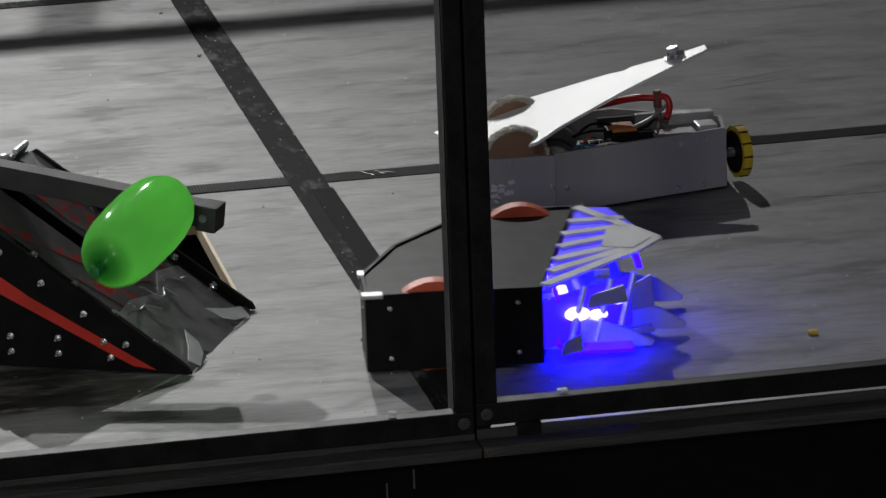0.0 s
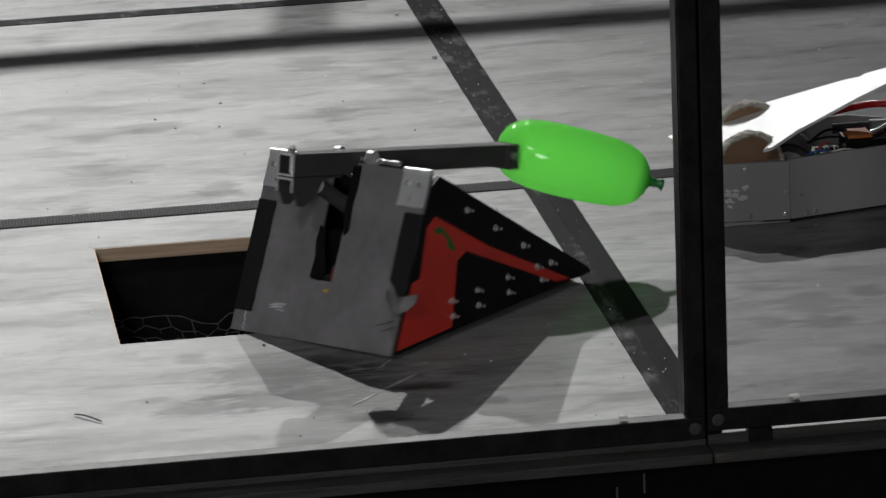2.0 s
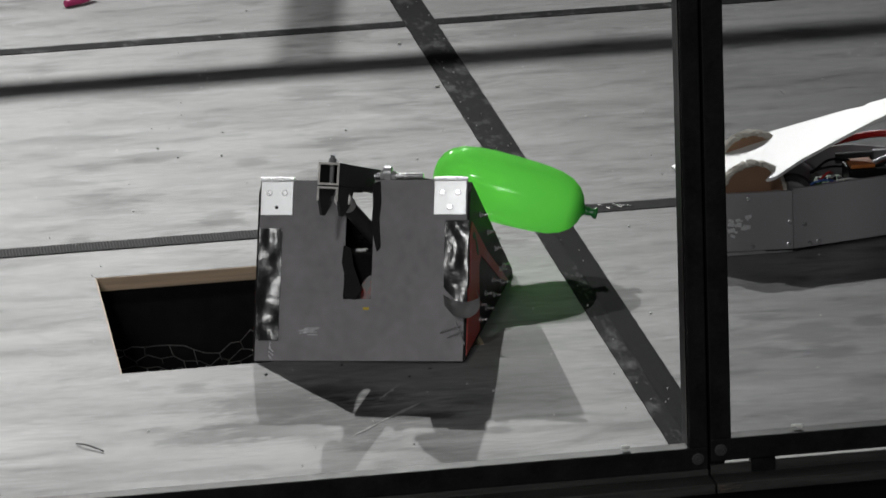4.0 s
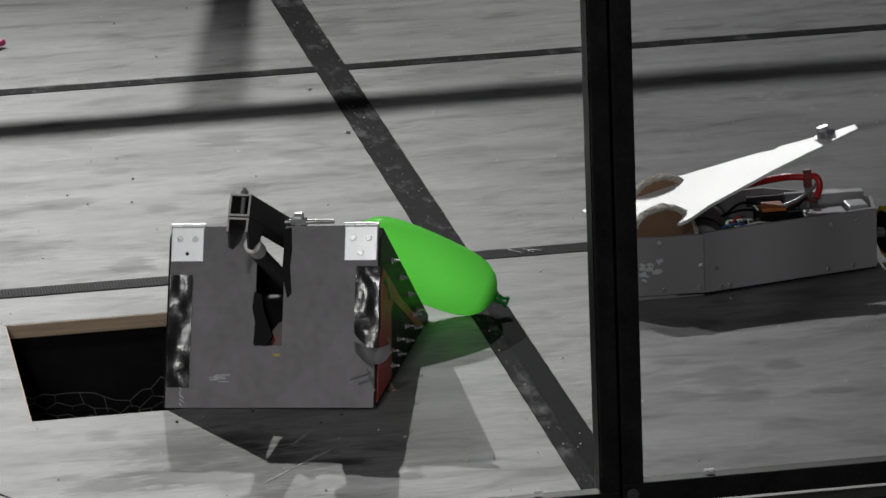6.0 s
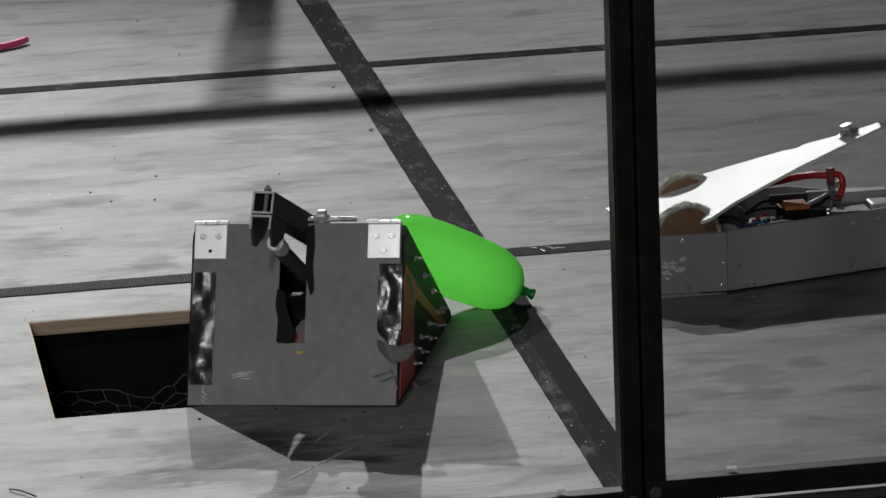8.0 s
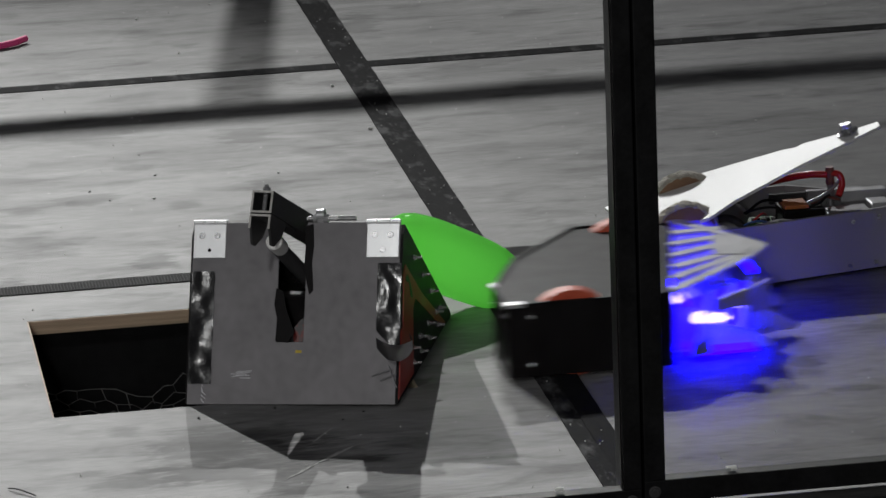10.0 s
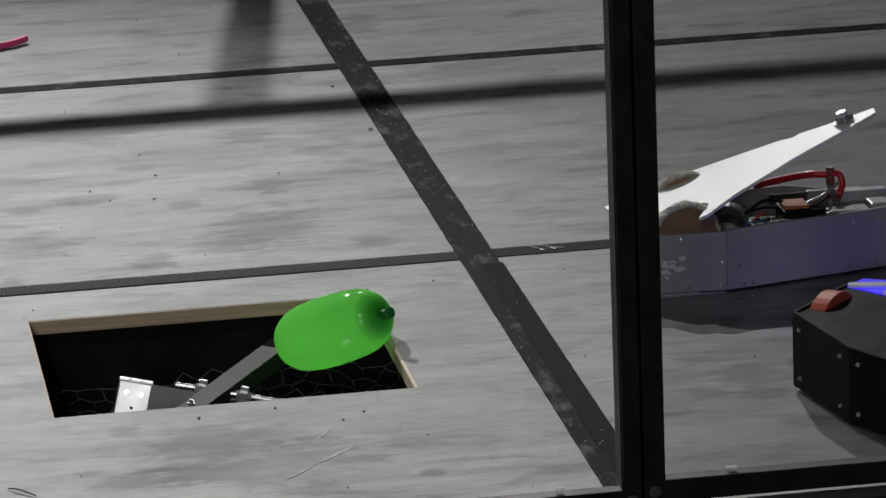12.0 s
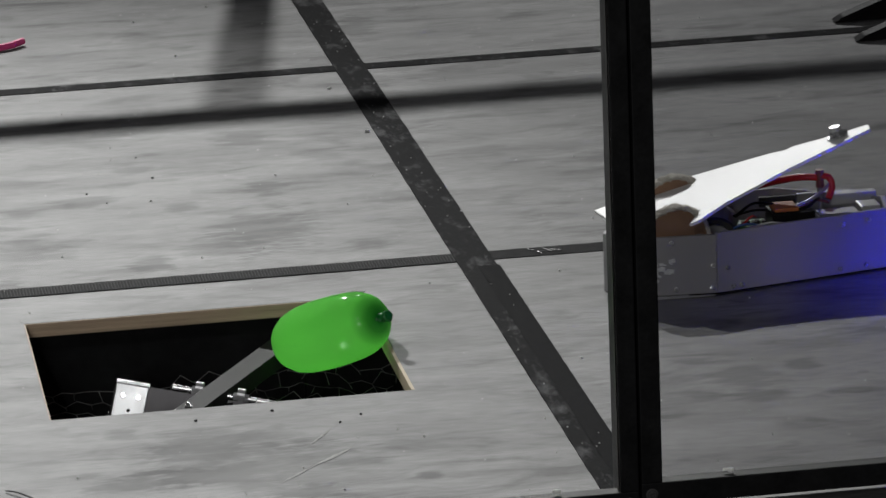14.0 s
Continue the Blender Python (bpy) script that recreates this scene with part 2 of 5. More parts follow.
M_RAWEND = mat("chipped_board_end", (0.075, 0.06, 0.05), 0.8, vary=0.4, scale=60, bump=0.4)
M_CURTAIN = mat("black_board", (0.004, 0.004, 0.0045), 0.85, vary=0.4, scale=6, spec=0.03)
M_PANE = pane_material("polycarbonate", (0.95, 0.95, 0.955), 1.12)
# a greyer tint for the right-hand pane
M_PANE_GREYER = pane_material("greyer_polycarbonate", (0.83, 0.83, 0.84), 1.12)
M_HALL = mat("dark_hall", (0.03, 0.03, 0.032), 0.9, vary=0.2, scale=2)
M_PLATE = mat("dark_grey_steel_plate", (0.190, 0.182, 0.191), 0.48, 0.1, vary=0.30, scale=13, bump=0.08, spec=0.4)
M_BLACK = mat("black_plastic", (0.009, 0.008, 0.0085), 0.42, vary=0.4, scale=30, bump=0.06, spec=0.06)
M_RED = mat("red_vinyl", (0.50, 0.028, 0.016), 0.42, vary=0.15, scale=20, bump=0.05)
M_GREENMARK = mat("green_paint", (0.02, 0.12, 0.02), 0.5, vary=0.2, scale=40)
M_ZINC = mat("zinc_plated_steel", (0.88, 0.89, 0.90), 0.40, 0.7, vary=0.1, scale=60, bump=0.05)
M_BOLT = mat("bright_bolt", (0.72, 0.72, 0.73), 0.25, 0.8, vary=0.15, scale=90)
M_STEEL = mat("bare_steel", (0.26, 0.26, 0.27), 0.38, 0.5, vary=0.2, scale=40, bump=0.1)
M_NOSE = mat("dull_scratched_steel", (0.15, 0.148, 0.15), 0.42, 0.2, vary=0.35, scale=35, bump=0.15)
M_DSTEEL = mat("dark_square_tube", (0.050, 0.049, 0.050), 0.55, 0.0, vary=0.25, scale=25, bump=0.05, spec=0.08)
M_TURNED = mat("turned_steel", (0.80, 0.79, 0.77), 0.40, 0.1, vary=0.1, scale=90, bump=0.1)
M_SAWN = mat("sawn_steel", (0.62, 0.60, 0.57), 0.45, 0.2, vary=0.3, scale=120)
M_SMOKE = mat("grey_polycarbonate", (0.075, 0.07, 0.072), 0.16, vary=0.2, scale=12, spec=0.6)
M_DUCT = mat("glossy_black_tape", (0.014, 0.014, 0.015), 0.20, vary=0.2, scale=20, bump=0.2, spec=0.8)
M_GREY = mat("grey_hdpe", (0.310, 0.302, 0.312), 0.42, vary=0.08, scale=8, bump=0.04)
M_WHITE = mat("white_hdpe", (0.95, 0.95, 0.94), 0.38, vary=0.03, scale=12, bump=0.15, spec=1.0)
M_TORN = mat("torn_cut_edge", (0.58, 0.55, 0.48), 0.8, vary=0.35, scale=90, bump=0.9)
M_BROWN = mat("brown_wheel_disc", (0.26, 0.15, 0.09), 0.6, vary=0.2, scale=30, bump=0.1)
M_CABLE = mat("red_cable", (0.50, 0.02, 0.02), 0.35, vary=0.1, scale=40)
M_CABLE_B = mat("blue_cable", (0.05, 0.12, 0.35), 0.4, vary=0.1, scale=40)
M_COPPER = mat("orange_battery_wrap", (0.40, 0.13, 0.03), 0.4, vary=0.3, scale=50)
M_ALU = mat("aluminium", (0.50, 0.50, 0.51), 0.34, 0.5, vary=0.15, scale=50, bump=0.1)
M_YELLOW = mat("yellow_rubber", (0.55, 0.40, 0.02), 0.55, vary=0.15, scale=50, bump=0.2)
M_ORANGE = mat("orange_red_wheel", (0.55, 0.09, 0.04), 0.5, vary=0.2, scale=50, bump=0.15)
M_BLUE = mat("blue_led", (0.0015, 0.0, 1.0), 0.4, vary=0, emit=75.0)
M_BLUEHOT = mat("blue_led_core", (0.30, 0.24, 1.0), 0.4, vary=0, emit=9.0)
# panel and lid emit weakly, in place of light falling on them
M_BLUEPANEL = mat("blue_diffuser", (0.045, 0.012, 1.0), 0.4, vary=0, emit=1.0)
M_BLUEDIM = mat("blue_glow_plastic", (0.05, 0.03, 0.75), 0.3, vary=0, emit=1.2)
M_DECALW = mat("white_strip", (0.75, 0.75, 0.78), 0.35, vary=0.15, scale=60)
M_PINK = mat("pink_foam", (0.85, 0.08, 0.28), 0.55, vary=0.1, scale=60)
M_DEBRIS = mat("pale_debris", (0.65, 0.65, 0.63), 0.6, vary=0.2, scale=100)
M_SCUFF = mat("scored_paint", (0.34, 0.34, 0.33), 0.7, vary=0.3, scale=120)
M_DARKBIT = mat("dark_debris", (0.03, 0.03, 0.03), 0.7, vary=0.2, scale=100)
M_BALLOON = balloon_material()


def blotchy_red():
    """Smoky plastic with red paint left in worn blotches."""
    m = mat("blotchy_red_paint", (0.075, 0.070, 0.072), 0.24, vary=0.25, scale=14, spec=0.5)
    nt, N = m.node_tree, m.node_tree.nodes
    b = N["Principled BSDF"]
    old = b.inputs["Base Color"].links[0].from_socket
    g = N.new("ShaderNodeTexCoord")
    n = N.new("ShaderNodeTexNoise")
    n.inputs["Scale"].default_value, n.inputs["Detail"].default_value, n.inputs["Roughness"].default_value = 38, 7, 0.62
    r = N.new("ShaderNodeMapRange")
    r.inputs["From Min"].default_value, r.inputs["From Max"].default_value = 0.46, 0.58
    mix = N.new("ShaderNodeMix")
    mix.data_type = "RGBA"
    mix.inputs[7].default_value = (0.26, 0.022, 0.018, 1)
    nt.links.new(g.outputs["Object"], n.inputs["Vector"])
    nt.links.new(n.outputs["Fac"], r.inputs["Value"])
    nt.links.new(r.outputs["Result"], mix.inputs[0])
    nt.links.new(old, mix.inputs[6])
    nt.links.new(mix.outputs[2], b.inputs["Base Color"])
    return m


def paper_material():
    """Thin white sticker paper that lets light through."""
    m = mat("sticker_paper", (0.8, 0.8, 0.79), 0.6, vary=0.1, scale=60)
    nt, N = m.node_tree, m.node_tree.nodes
    t = N.new("ShaderNodeBsdfTranslucent")
    t.inputs["Color"].default_value = (0.85, 0.85, 0.84, 1)
    x = N.new("ShaderNodeMixShader")
    x.inputs["Fac"].default_value = 0.6
    nt.links.new(N["Principled BSDF"].outputs["BSDF"], x.inputs[1])
    nt.links.new(t.outputs["BSDF"], x.inputs[2])
    nt.links.new(x.outputs["Shader"], N["Material Output"].inputs["Surface"])
    return m


M_BLOTCH = blotchy_red()
M_PAPER = paper_material()
M_SHRINK = mat("brown_heat_shrink", (0.16, 0.05, 0.04), 0.45, vary=0.3, scale=60)
M_PURPLE = mat("purple_wire", (0.16, 0.07, 0.25), 0.4, vary=0.1, scale=60)
M_GREYTAPE = mat("grey_cloth_tape", (0.30, 0.29, 0.29), 0.5, vary=0.2, scale=60, bump=0.2)
M_KNOT = mat("dark_green_latex", (0.01, 0.16, 0.03), 0.3, vary=0.1, scale=80)


# ---- mesh helpers ----
def finish(bm, name, material, parent=None, label="", smooth=False):
    me = bpy.data.meshes.new(name)
    bmesh.ops.recalc_face_normals(bm, faces=bm.faces)
    bm.to_mesh(me)
    bm.free()
    me.materials.append(material)
    if smooth:
        for p in me.polygons:
            p.use_smooth = True
    ob = new(name, me)
    if parent:
        ob.parent = parent
    if label:
        tagged(ob, label)
    return ob


def part(name, bm, material, parent, label="", smooth=False):
    return finish(bm, name, material, parent, label, smooth)


def box(bm, x0, y0, z0, x1, y1, z1, bevel=0.0, m=None):
    r = bmesh.ops.create_cube(bm, size=1.0)
    vs = r["verts"]
    bmesh.ops.scale(bm, vec=(x1 - x0, y1 - y0, z1 - z0), verts=vs)
    bmesh.ops.translate(bm, vec=((x0 + x1) / 2, (y0 + y1) / 2, (z0 + z1) / 2), verts=vs)
    if bevel:
        es = list({e for v in vs for e in v.link_edges})
        r2 = bmesh.ops.bevel(bm, geom=es, offset=bevel, segments=2, affect="EDGES", profile=0.6)
        vs = list(set(r2["verts"]) | {v for v in vs if v.is_valid})
    if m is not None:
        bmesh.ops.transform(bm, matrix=m, verts=[v for v in vs if v.is_valid])
    return bm


def nbox(*a, bevel=0.0, m=None):
    return box(bmesh.new(), *a, bevel=bevel, m=m)


def rod(bm, a, b, r, n=12, r2=None):
    a, b = Vector(a), Vector(b)
    d = b - a
    q = d.to_track_quat("Z", "Y").to_matrix().to_4x4()
    bmesh.ops.create_cone(bm, cap_ends=True, segments=n, radius1=r, radius2=r if r2 is None else r2, depth=d.length,
                          matrix=Matrix.Translation((a + b) / 2) @ q)
    return bm


def prism(outline, thick, axis="y", at=0.0, bevel=0.0):
    """A plate: a closed outline in two axes, made thick along the third."""
    bm = bmesh.new()

    def put(u, v, w):
        return {"y": (u, w, v), "z": (u, v, w), "x": (w, u, v)}[axis]
    lo = [bm.verts.new(put(u, v, at)) for u, v in outline]
    hi = [bm.verts.new(put(u, v, at + thick)) for u, v in outline]
    bm.faces.new(lo)
    bm.faces.new(hi[::-1])
    n = len(outline)
    for i in range(n):
        bm.faces.new((lo[i], lo[(i + 1) % n], hi[(i + 1) % n], hi[i]))
    bmesh.ops.recalc_face_normals(bm, faces=bm.faces)
    if bevel:
        bmesh.ops.bevel(bm, geom=list(bm.edges), offset=bevel, segments=1, affect="EDGES")
    return bm


def tube_path(bm, pts, r, n=8):
    """A bent round cable through points."""
    rings = []
    pts = [Vector(p) for p in pts]
    for i, p in enumerate(pts):
        d = (pts[min(i + 1, len(pts) - 1)] - pts[max(i - 1, 0)]).normalized()
        q = d.to_track_quat("Z", "Y").to_matrix()
        rings.append([bm.verts.new(p + q @ Vector((r * math.cos(2 * math.pi * k / n), r * math.sin(2 * math.pi * k / n), 0))) for k in range(n)])
    for a, b in zip(rings, rings[1:]):
        for k in range(n):
            bm.faces.new((a[k], a[(k + 1) % n], b[(k + 1) % n], b[k]))
    bm.faces.new(rings[0][::-1])
    bm.faces.new(rings[-1])
    return bm


def bend(points, steps=8):
    """Catmull-Rom through a few points."""
    P = [Vector(p) for p in points]
    P = [2 * P[0] - P[1]] + P + [2 * P[-1] - P[-2]]
    out = []
    for i in range(1, len(P) - 2):
        for s in range(steps):
            t = s / steps
            a, b, c, d = P[i - 1], P[i], P[i + 1], P[i + 2]
            out.append(0.5 * (2 * b + (c - a) * t + (2 * a - 5 * b + 4 * c - d) * t * t + (3 * b - a - 3 * c + d) * t ** 3))
    return out + [P[-2]]


def lathe(profile, n=32):
    """Turned about z: (radius, height) rows."""
    bm = bmesh.new()
    rings = []
    for r, z in profile:
        if r < 1e-6:
            rings.append([bm.verts.new((0, 0, z))])
        else:
            rings.append([bm.verts.new((r * math.cos(2 * math.pi * k / n), r * math.sin(2 * math.pi * k / n), z)) for k in range(n)])
    for a, b in zip(rings, rings[1:]):
        for k in range(n):
            f = [a[k % len(a)], a[(k + 1) % len(a)], b[(k + 1) % len(b)], b[k % len(b)]]
            f = list(dict.fromkeys(f))
            if len(f) > 2:
                bm.faces.new(f)
    return bm


def empty(name, label, category, group=""):
    return tagged(new(name), label, category, group)


# ---- the arena floor ----
PIT = (-0.647, -0.599, -0.179, -0.154)   # x0, y0, x1, y1
THICK = 0.018


def build_floor():
    floor = tagged(new("floor"), "worn dark-grey painted plywood arena floor with taped seams", "floor", kind="structure")
    g = 0.0012
    xs, ys = (-4.88, -2.44, 0.0, 2.44, 4.88), (-1.22, 0.0, 1.22, 2.44, 3.66)
    for x0, x1 in zip(xs, xs[1:]):
        for y0, y1 in zip(ys, ys[1:]):
            if x0 < PIT[0] < x1 and y0 < PIT[1] < y1:
                bm = bmesh.new()
                o = [(x0 + g, y0 + g), (x1 - g, y0 + g), (x1 - g, y1 - g), (x0 + g, y1 - g)]
                h = [(PIT[0], PIT[1]), (PIT[2], PIT[1]), (PIT[2], PIT[3]), (PIT[0], PIT[3])]
                V = {z: [bm.verts.new((*p, z)) for p in o + h] for z in (0.0, -THICK)}
                for i in range(4):
                    j = (i + 1) % 4
                    bm.faces.new((V[0.0][i], V[0.0][j], V[0.0][4 + j], V[0.0][4 + i]))
                    bm.faces.new((V[-THICK][i], V[-THICK][4 + i], V[-THICK][4 + j], V[-THICK][j]))
                    bm.faces.new((V[0.0][i], V[-THICK][i], V[-THICK][j], V[0.0][j]))
                    bm.faces.new((V[0.0][4 + i], V[0.0][4 + j], V[-THICK][4 + j], V[-THICK][4 + i]))
                part("plywood_sheet", bm, M_FLOOR, floor, "grey plywood sheet with a square pit cut through it")
            else:
                part("plywood_sheet", nbox(x0 + g, y0 + g, -THICK, x1 - g, y1 - g, 0.0), M_FLOOR, floor)
    # bare cut edges of the pit opening
    x0, y0, x1, y1 = PIT
    part("pit_edge", nbox(x0, y1 - 0.003, -0.019, x1, y1 + 0.0005, -0.0006), M_PLY, floor, "bare plywood cut edge of the pit")
    part("pit_edge", nbox(x1 - 0.004, y0, -0.019, x1 + 0.0005, y1 - 0.003, 0.0004), M_PINE, floor, "pale bare wood cut edge of the pit")
    part("pit_edge", nbox(x0 - 0.0005, y0, -0.019, x0 + 0.002, y1 - 0.003, -0.0006), M_PLY, floor)
    # tape along the seams
    def strip(x0, y0, x1, y1, z, material, label, ragged, along):
        bm = bmesh.new()
        n = max(8, int((x1 - x0 if along == "x" else y1 - y0) / 0.025))
        rnd = random.Random(int(1000 * (x0 + 3 * y0 + 7)))
        A, B = [], []
        for i in range(n + 1):
            f = i / n
            w1, w2 = rnd.uniform(-ragged, ragged), rnd.uniform(-ragged, ragged)
            if along == "x":
                x = x0 + f * (x1 - x0)
                A.append((x, y0 + w1)), B.append((x, y1 + w2))
            else:
                y = y0 + f * (y1 - y0)
                A.append((x0 + w1, y)), B.append((x1 + w2, y))
        top = [[bm.verts.new((*p, z)) for p in L] for L in (A, B)]
        low = [[bm.verts.new((*p, 0.0002)) for p in L] for L in (A, B)]
        for i in range(n):
            bm.faces.new((top[0][i], top[0][i + 1], top[1][i + 1], top[1][i]))
            for s in (0, 1):
                bm.faces.new((low[s][i], low[s][i + 1], top[s][i + 1], top[s][i]))
        return part("seam_tape", bm, material, floor, label)
    strip(-0.027, -1.075, 0.025, 3.6, 0.0022, M_TAPE, "scuffed black cloth tape over the seam", 0.0004, "y")
    bm = bmesh.new()
    rows = []
    for i in range(171):
        y = -1.075 + 1.015 * i / 170
        row = []
        for j in range(7):
            x = -0.003 + 0.0305 * j / 6
            crease = noise.noise(Vector((x * 90, y * 14, 3.0))) + 0.6 * noise.noise(Vector((x * 260, y * 60, 7.0)))
            row.append(bm.verts.new((x + 0.0006 * noise.noise(Vector((y * 40, j, 0))), y, 0.0034 + (0.0010 * max(0.0, crease) if 0 < j < 6 else 0.0))))
        rows.append(row)
    for r0, r1 in zip(rows, rows[1:]):
        for j in range(6):
            bm.faces.new((r0[j], r0[j + 1], r1[j + 1], r1[j]))
    part("seam_tape", bm, M_CREASED, floor, "second strip of creased glossy black tape", smooth=True)
    crn = random.Random(4)
    bm = bmesh.new()
    for k in range(16):
        p = Vector((0.004 + crn.uniform(-0.014, 0.016), -1.058 + crn.uniform(-0.016, 0.030), 0.004))
        rod(bm, p, p + Vector((crn.uniform(-0.007, 0.007), crn.uniform(-0.010, 0.010), crn.uniform(0.0, 0.004))), 0.0006, 5)
    tagged(part("tape_curl", bm, M_BOLT, floor, "crumpled bright end of the tape"), kind="stuff")
    strip(-4.8, -0.022, 4.8, 0.021, 0.0012, M_TAPE_WORN, "dark ribbed tape over the seam", 0.0008, "x")
    strip(-4.8, 1.195, 4.8, 1.235, 0.0012, M_TAPE, "dark shiny tape over the seam", 0.0006, "x")
    # ribs of the near seam
    bm = bmesh.new()
    x = -0.95
    while x < -0.03:
        y0, y1 = -0.021, 0.020
        a = [bm.verts.new(c) for c in ((x, y0, 0.0013), (x + 0.0022, y0, 0.0013), (x + 0.0022, y1, 0.0013), (x, y1, 0.0013))]
        b = [bm.verts.new((v.co.x + (0.0006 if i in (0, 3) else -0.0006), v.co.y, 0.0021)) for i, v in enumerate(a)]
        bm.faces.new(b)
        for i in range(4):
            bm.faces.new((a[i], a[(i + 1) % 4], b[(i + 1) % 4], b[i]))
        x += 0.0044
    tagged(part("tape_rib", bm, M_RIB, floor), "fine dark ribs across the seam tape", kind="stuff")
    return floor


def build_pit():
    pit = tagged(new("pit"), "dark pit box under the square opening in the floor", "pit", kind="structure")
    x0, y0, x1, y1 = PIT
    d = 0.31
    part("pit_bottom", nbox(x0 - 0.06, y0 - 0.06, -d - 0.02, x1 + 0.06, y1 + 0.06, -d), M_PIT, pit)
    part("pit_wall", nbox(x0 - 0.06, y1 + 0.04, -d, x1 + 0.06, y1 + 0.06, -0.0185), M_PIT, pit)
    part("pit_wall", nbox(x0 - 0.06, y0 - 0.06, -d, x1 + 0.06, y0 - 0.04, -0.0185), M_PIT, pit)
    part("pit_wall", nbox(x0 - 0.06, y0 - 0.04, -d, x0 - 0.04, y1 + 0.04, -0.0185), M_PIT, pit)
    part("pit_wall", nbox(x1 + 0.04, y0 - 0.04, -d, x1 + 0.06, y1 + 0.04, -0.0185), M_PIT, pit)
    part("batten", nbox(-0.262, y1 + 0.018, -d, -0.240, y1 + 0.04, -0.03), M_FRAME, pit, "upright black batten in the pit")
    return pit


def build_netting():
    """Hexagonal wire netting that stands along the pit's far side, its upper edge bent over and crumpled."""
    bm = bmesh.new()
    x0, x1 = PIT[0] - 0.02, PIT[2] + 0.02
    sx, sz = 0.019, 0.0108
    rnd = random.Random(5)
    memo = {}

    def node(i, j, k):
        key = (i, j, k)
        if key not in memo:
            x = x0 + (i * 1.732 + k[0]) * sx
            z = -0.086 - (j * 1.5 + k[1]) * sz
            y = PIT[3] - 0.03 - 0.02 * math.sin(9 * x) + rnd.uniform(-0.012, 0.012)
            z += 0.009 * math.sin(17 * x + 1.0) + 0.006 * math.sin(41 * x) + rnd.uniform(-0.004, 0.004)
            memo[key] = Vector((x + rnd.uniform(-0.005, 0.005), y, z))
        return memo[key]
    for j in range(0, 6):
        for i in range(int((x1 - x0) / (1.732 * sx)) + 1):
            o = 0.866 if j % 2 else 0.0
            a, b, c = node(i, j, (o, 0.0)), node(i, j, (o + 0.866, 0.5)), node(i + 1, j, (o, 0.0))
            e = node(i, j, (o + 0.866, 1.5))
            for p, q in ((a, b), (b, c), (b, e)):
                rod(bm, p, q, 0.0006, 5)
    net = finish(bm, "wire_netting", M_WIRE)
    return tagged(net, "crumpled galvanised hexagonal wire netting in the pit", "wire netting", kind="stuff")


# ---- the window wall before the camera ----
WALL_Y = -1.24


def build_window(name, x0, x1, stile_left, stile_right, dz, pane_material=None):
    """One framed polycarbonate panel; its lower rail at dz."""
    w = tagged(new(name), "clear polycarbonate arena window in a black steel frame", "window", kind="structure")
    y0, y1 = WALL_Y, WALL_Y + 0.022
    top = 1.9
    rail = 0.027
    part("lower_rail", nbox(x0, y0, dz, x1, y1, dz + rail, bevel=0.0015), M_FRAME, w)
    part("upper_rail", nbox(x0, y0, top - rail, x1, y1, top, bevel=0.0015), M_FRAME, w)
    part("stile", nbox(x0, y0 - 0.0005, dz + rail, x0 + stile_left, y1, top - rail, bevel=0.0015), M_FRAME, w)
    part("stile", nbox(x1 - stile_right, y0 - 0.0005, dz + rail, x1, y1, top - rail, bevel=0.0015), M_FRAME, w)
    pane = part("pane", nbox(x0 + 0.004, y1 - 0.006, dz + 0.004, x1 - 0.004, y1 - 0.002, top - 0.004), pane_material or M_PANE, w, "clear polycarbonate pane")
    pane.visible_shadow = False
    for sx in (x0 + stile_left, x1 - stile_right - 0.0012):
        part("seal", nbox(sx, y0 + 0.006, dz + rail, sx + 0.0012, y1 - 0.007, top - rail), M_BLACK, w, "thin black rubber seal")
    for bx in (x0 + 0.012, x1 - 0.012):
        bm = bmesh.new()
        ring = [(0.0072, 0.0), (0.0072, 0.001), (0.0055, 0.0015), (0.0052, 0.0042), (0.0042, 0.0050), (0.0028, 0.0050), (0.0026, 0.0022), (0.0, 0.0022)]
        bolt = part("bolt", lathe(ring, 18), M_DSTEEL, w, "dark socket-head bolt")
        bm.free()
        bolt.matrix_local = Matrix.Translation((bx, y0 + 0.0003, dz + 0.0135)) @ Matrix.Rotation(radians(90), 4, "X")
    return w


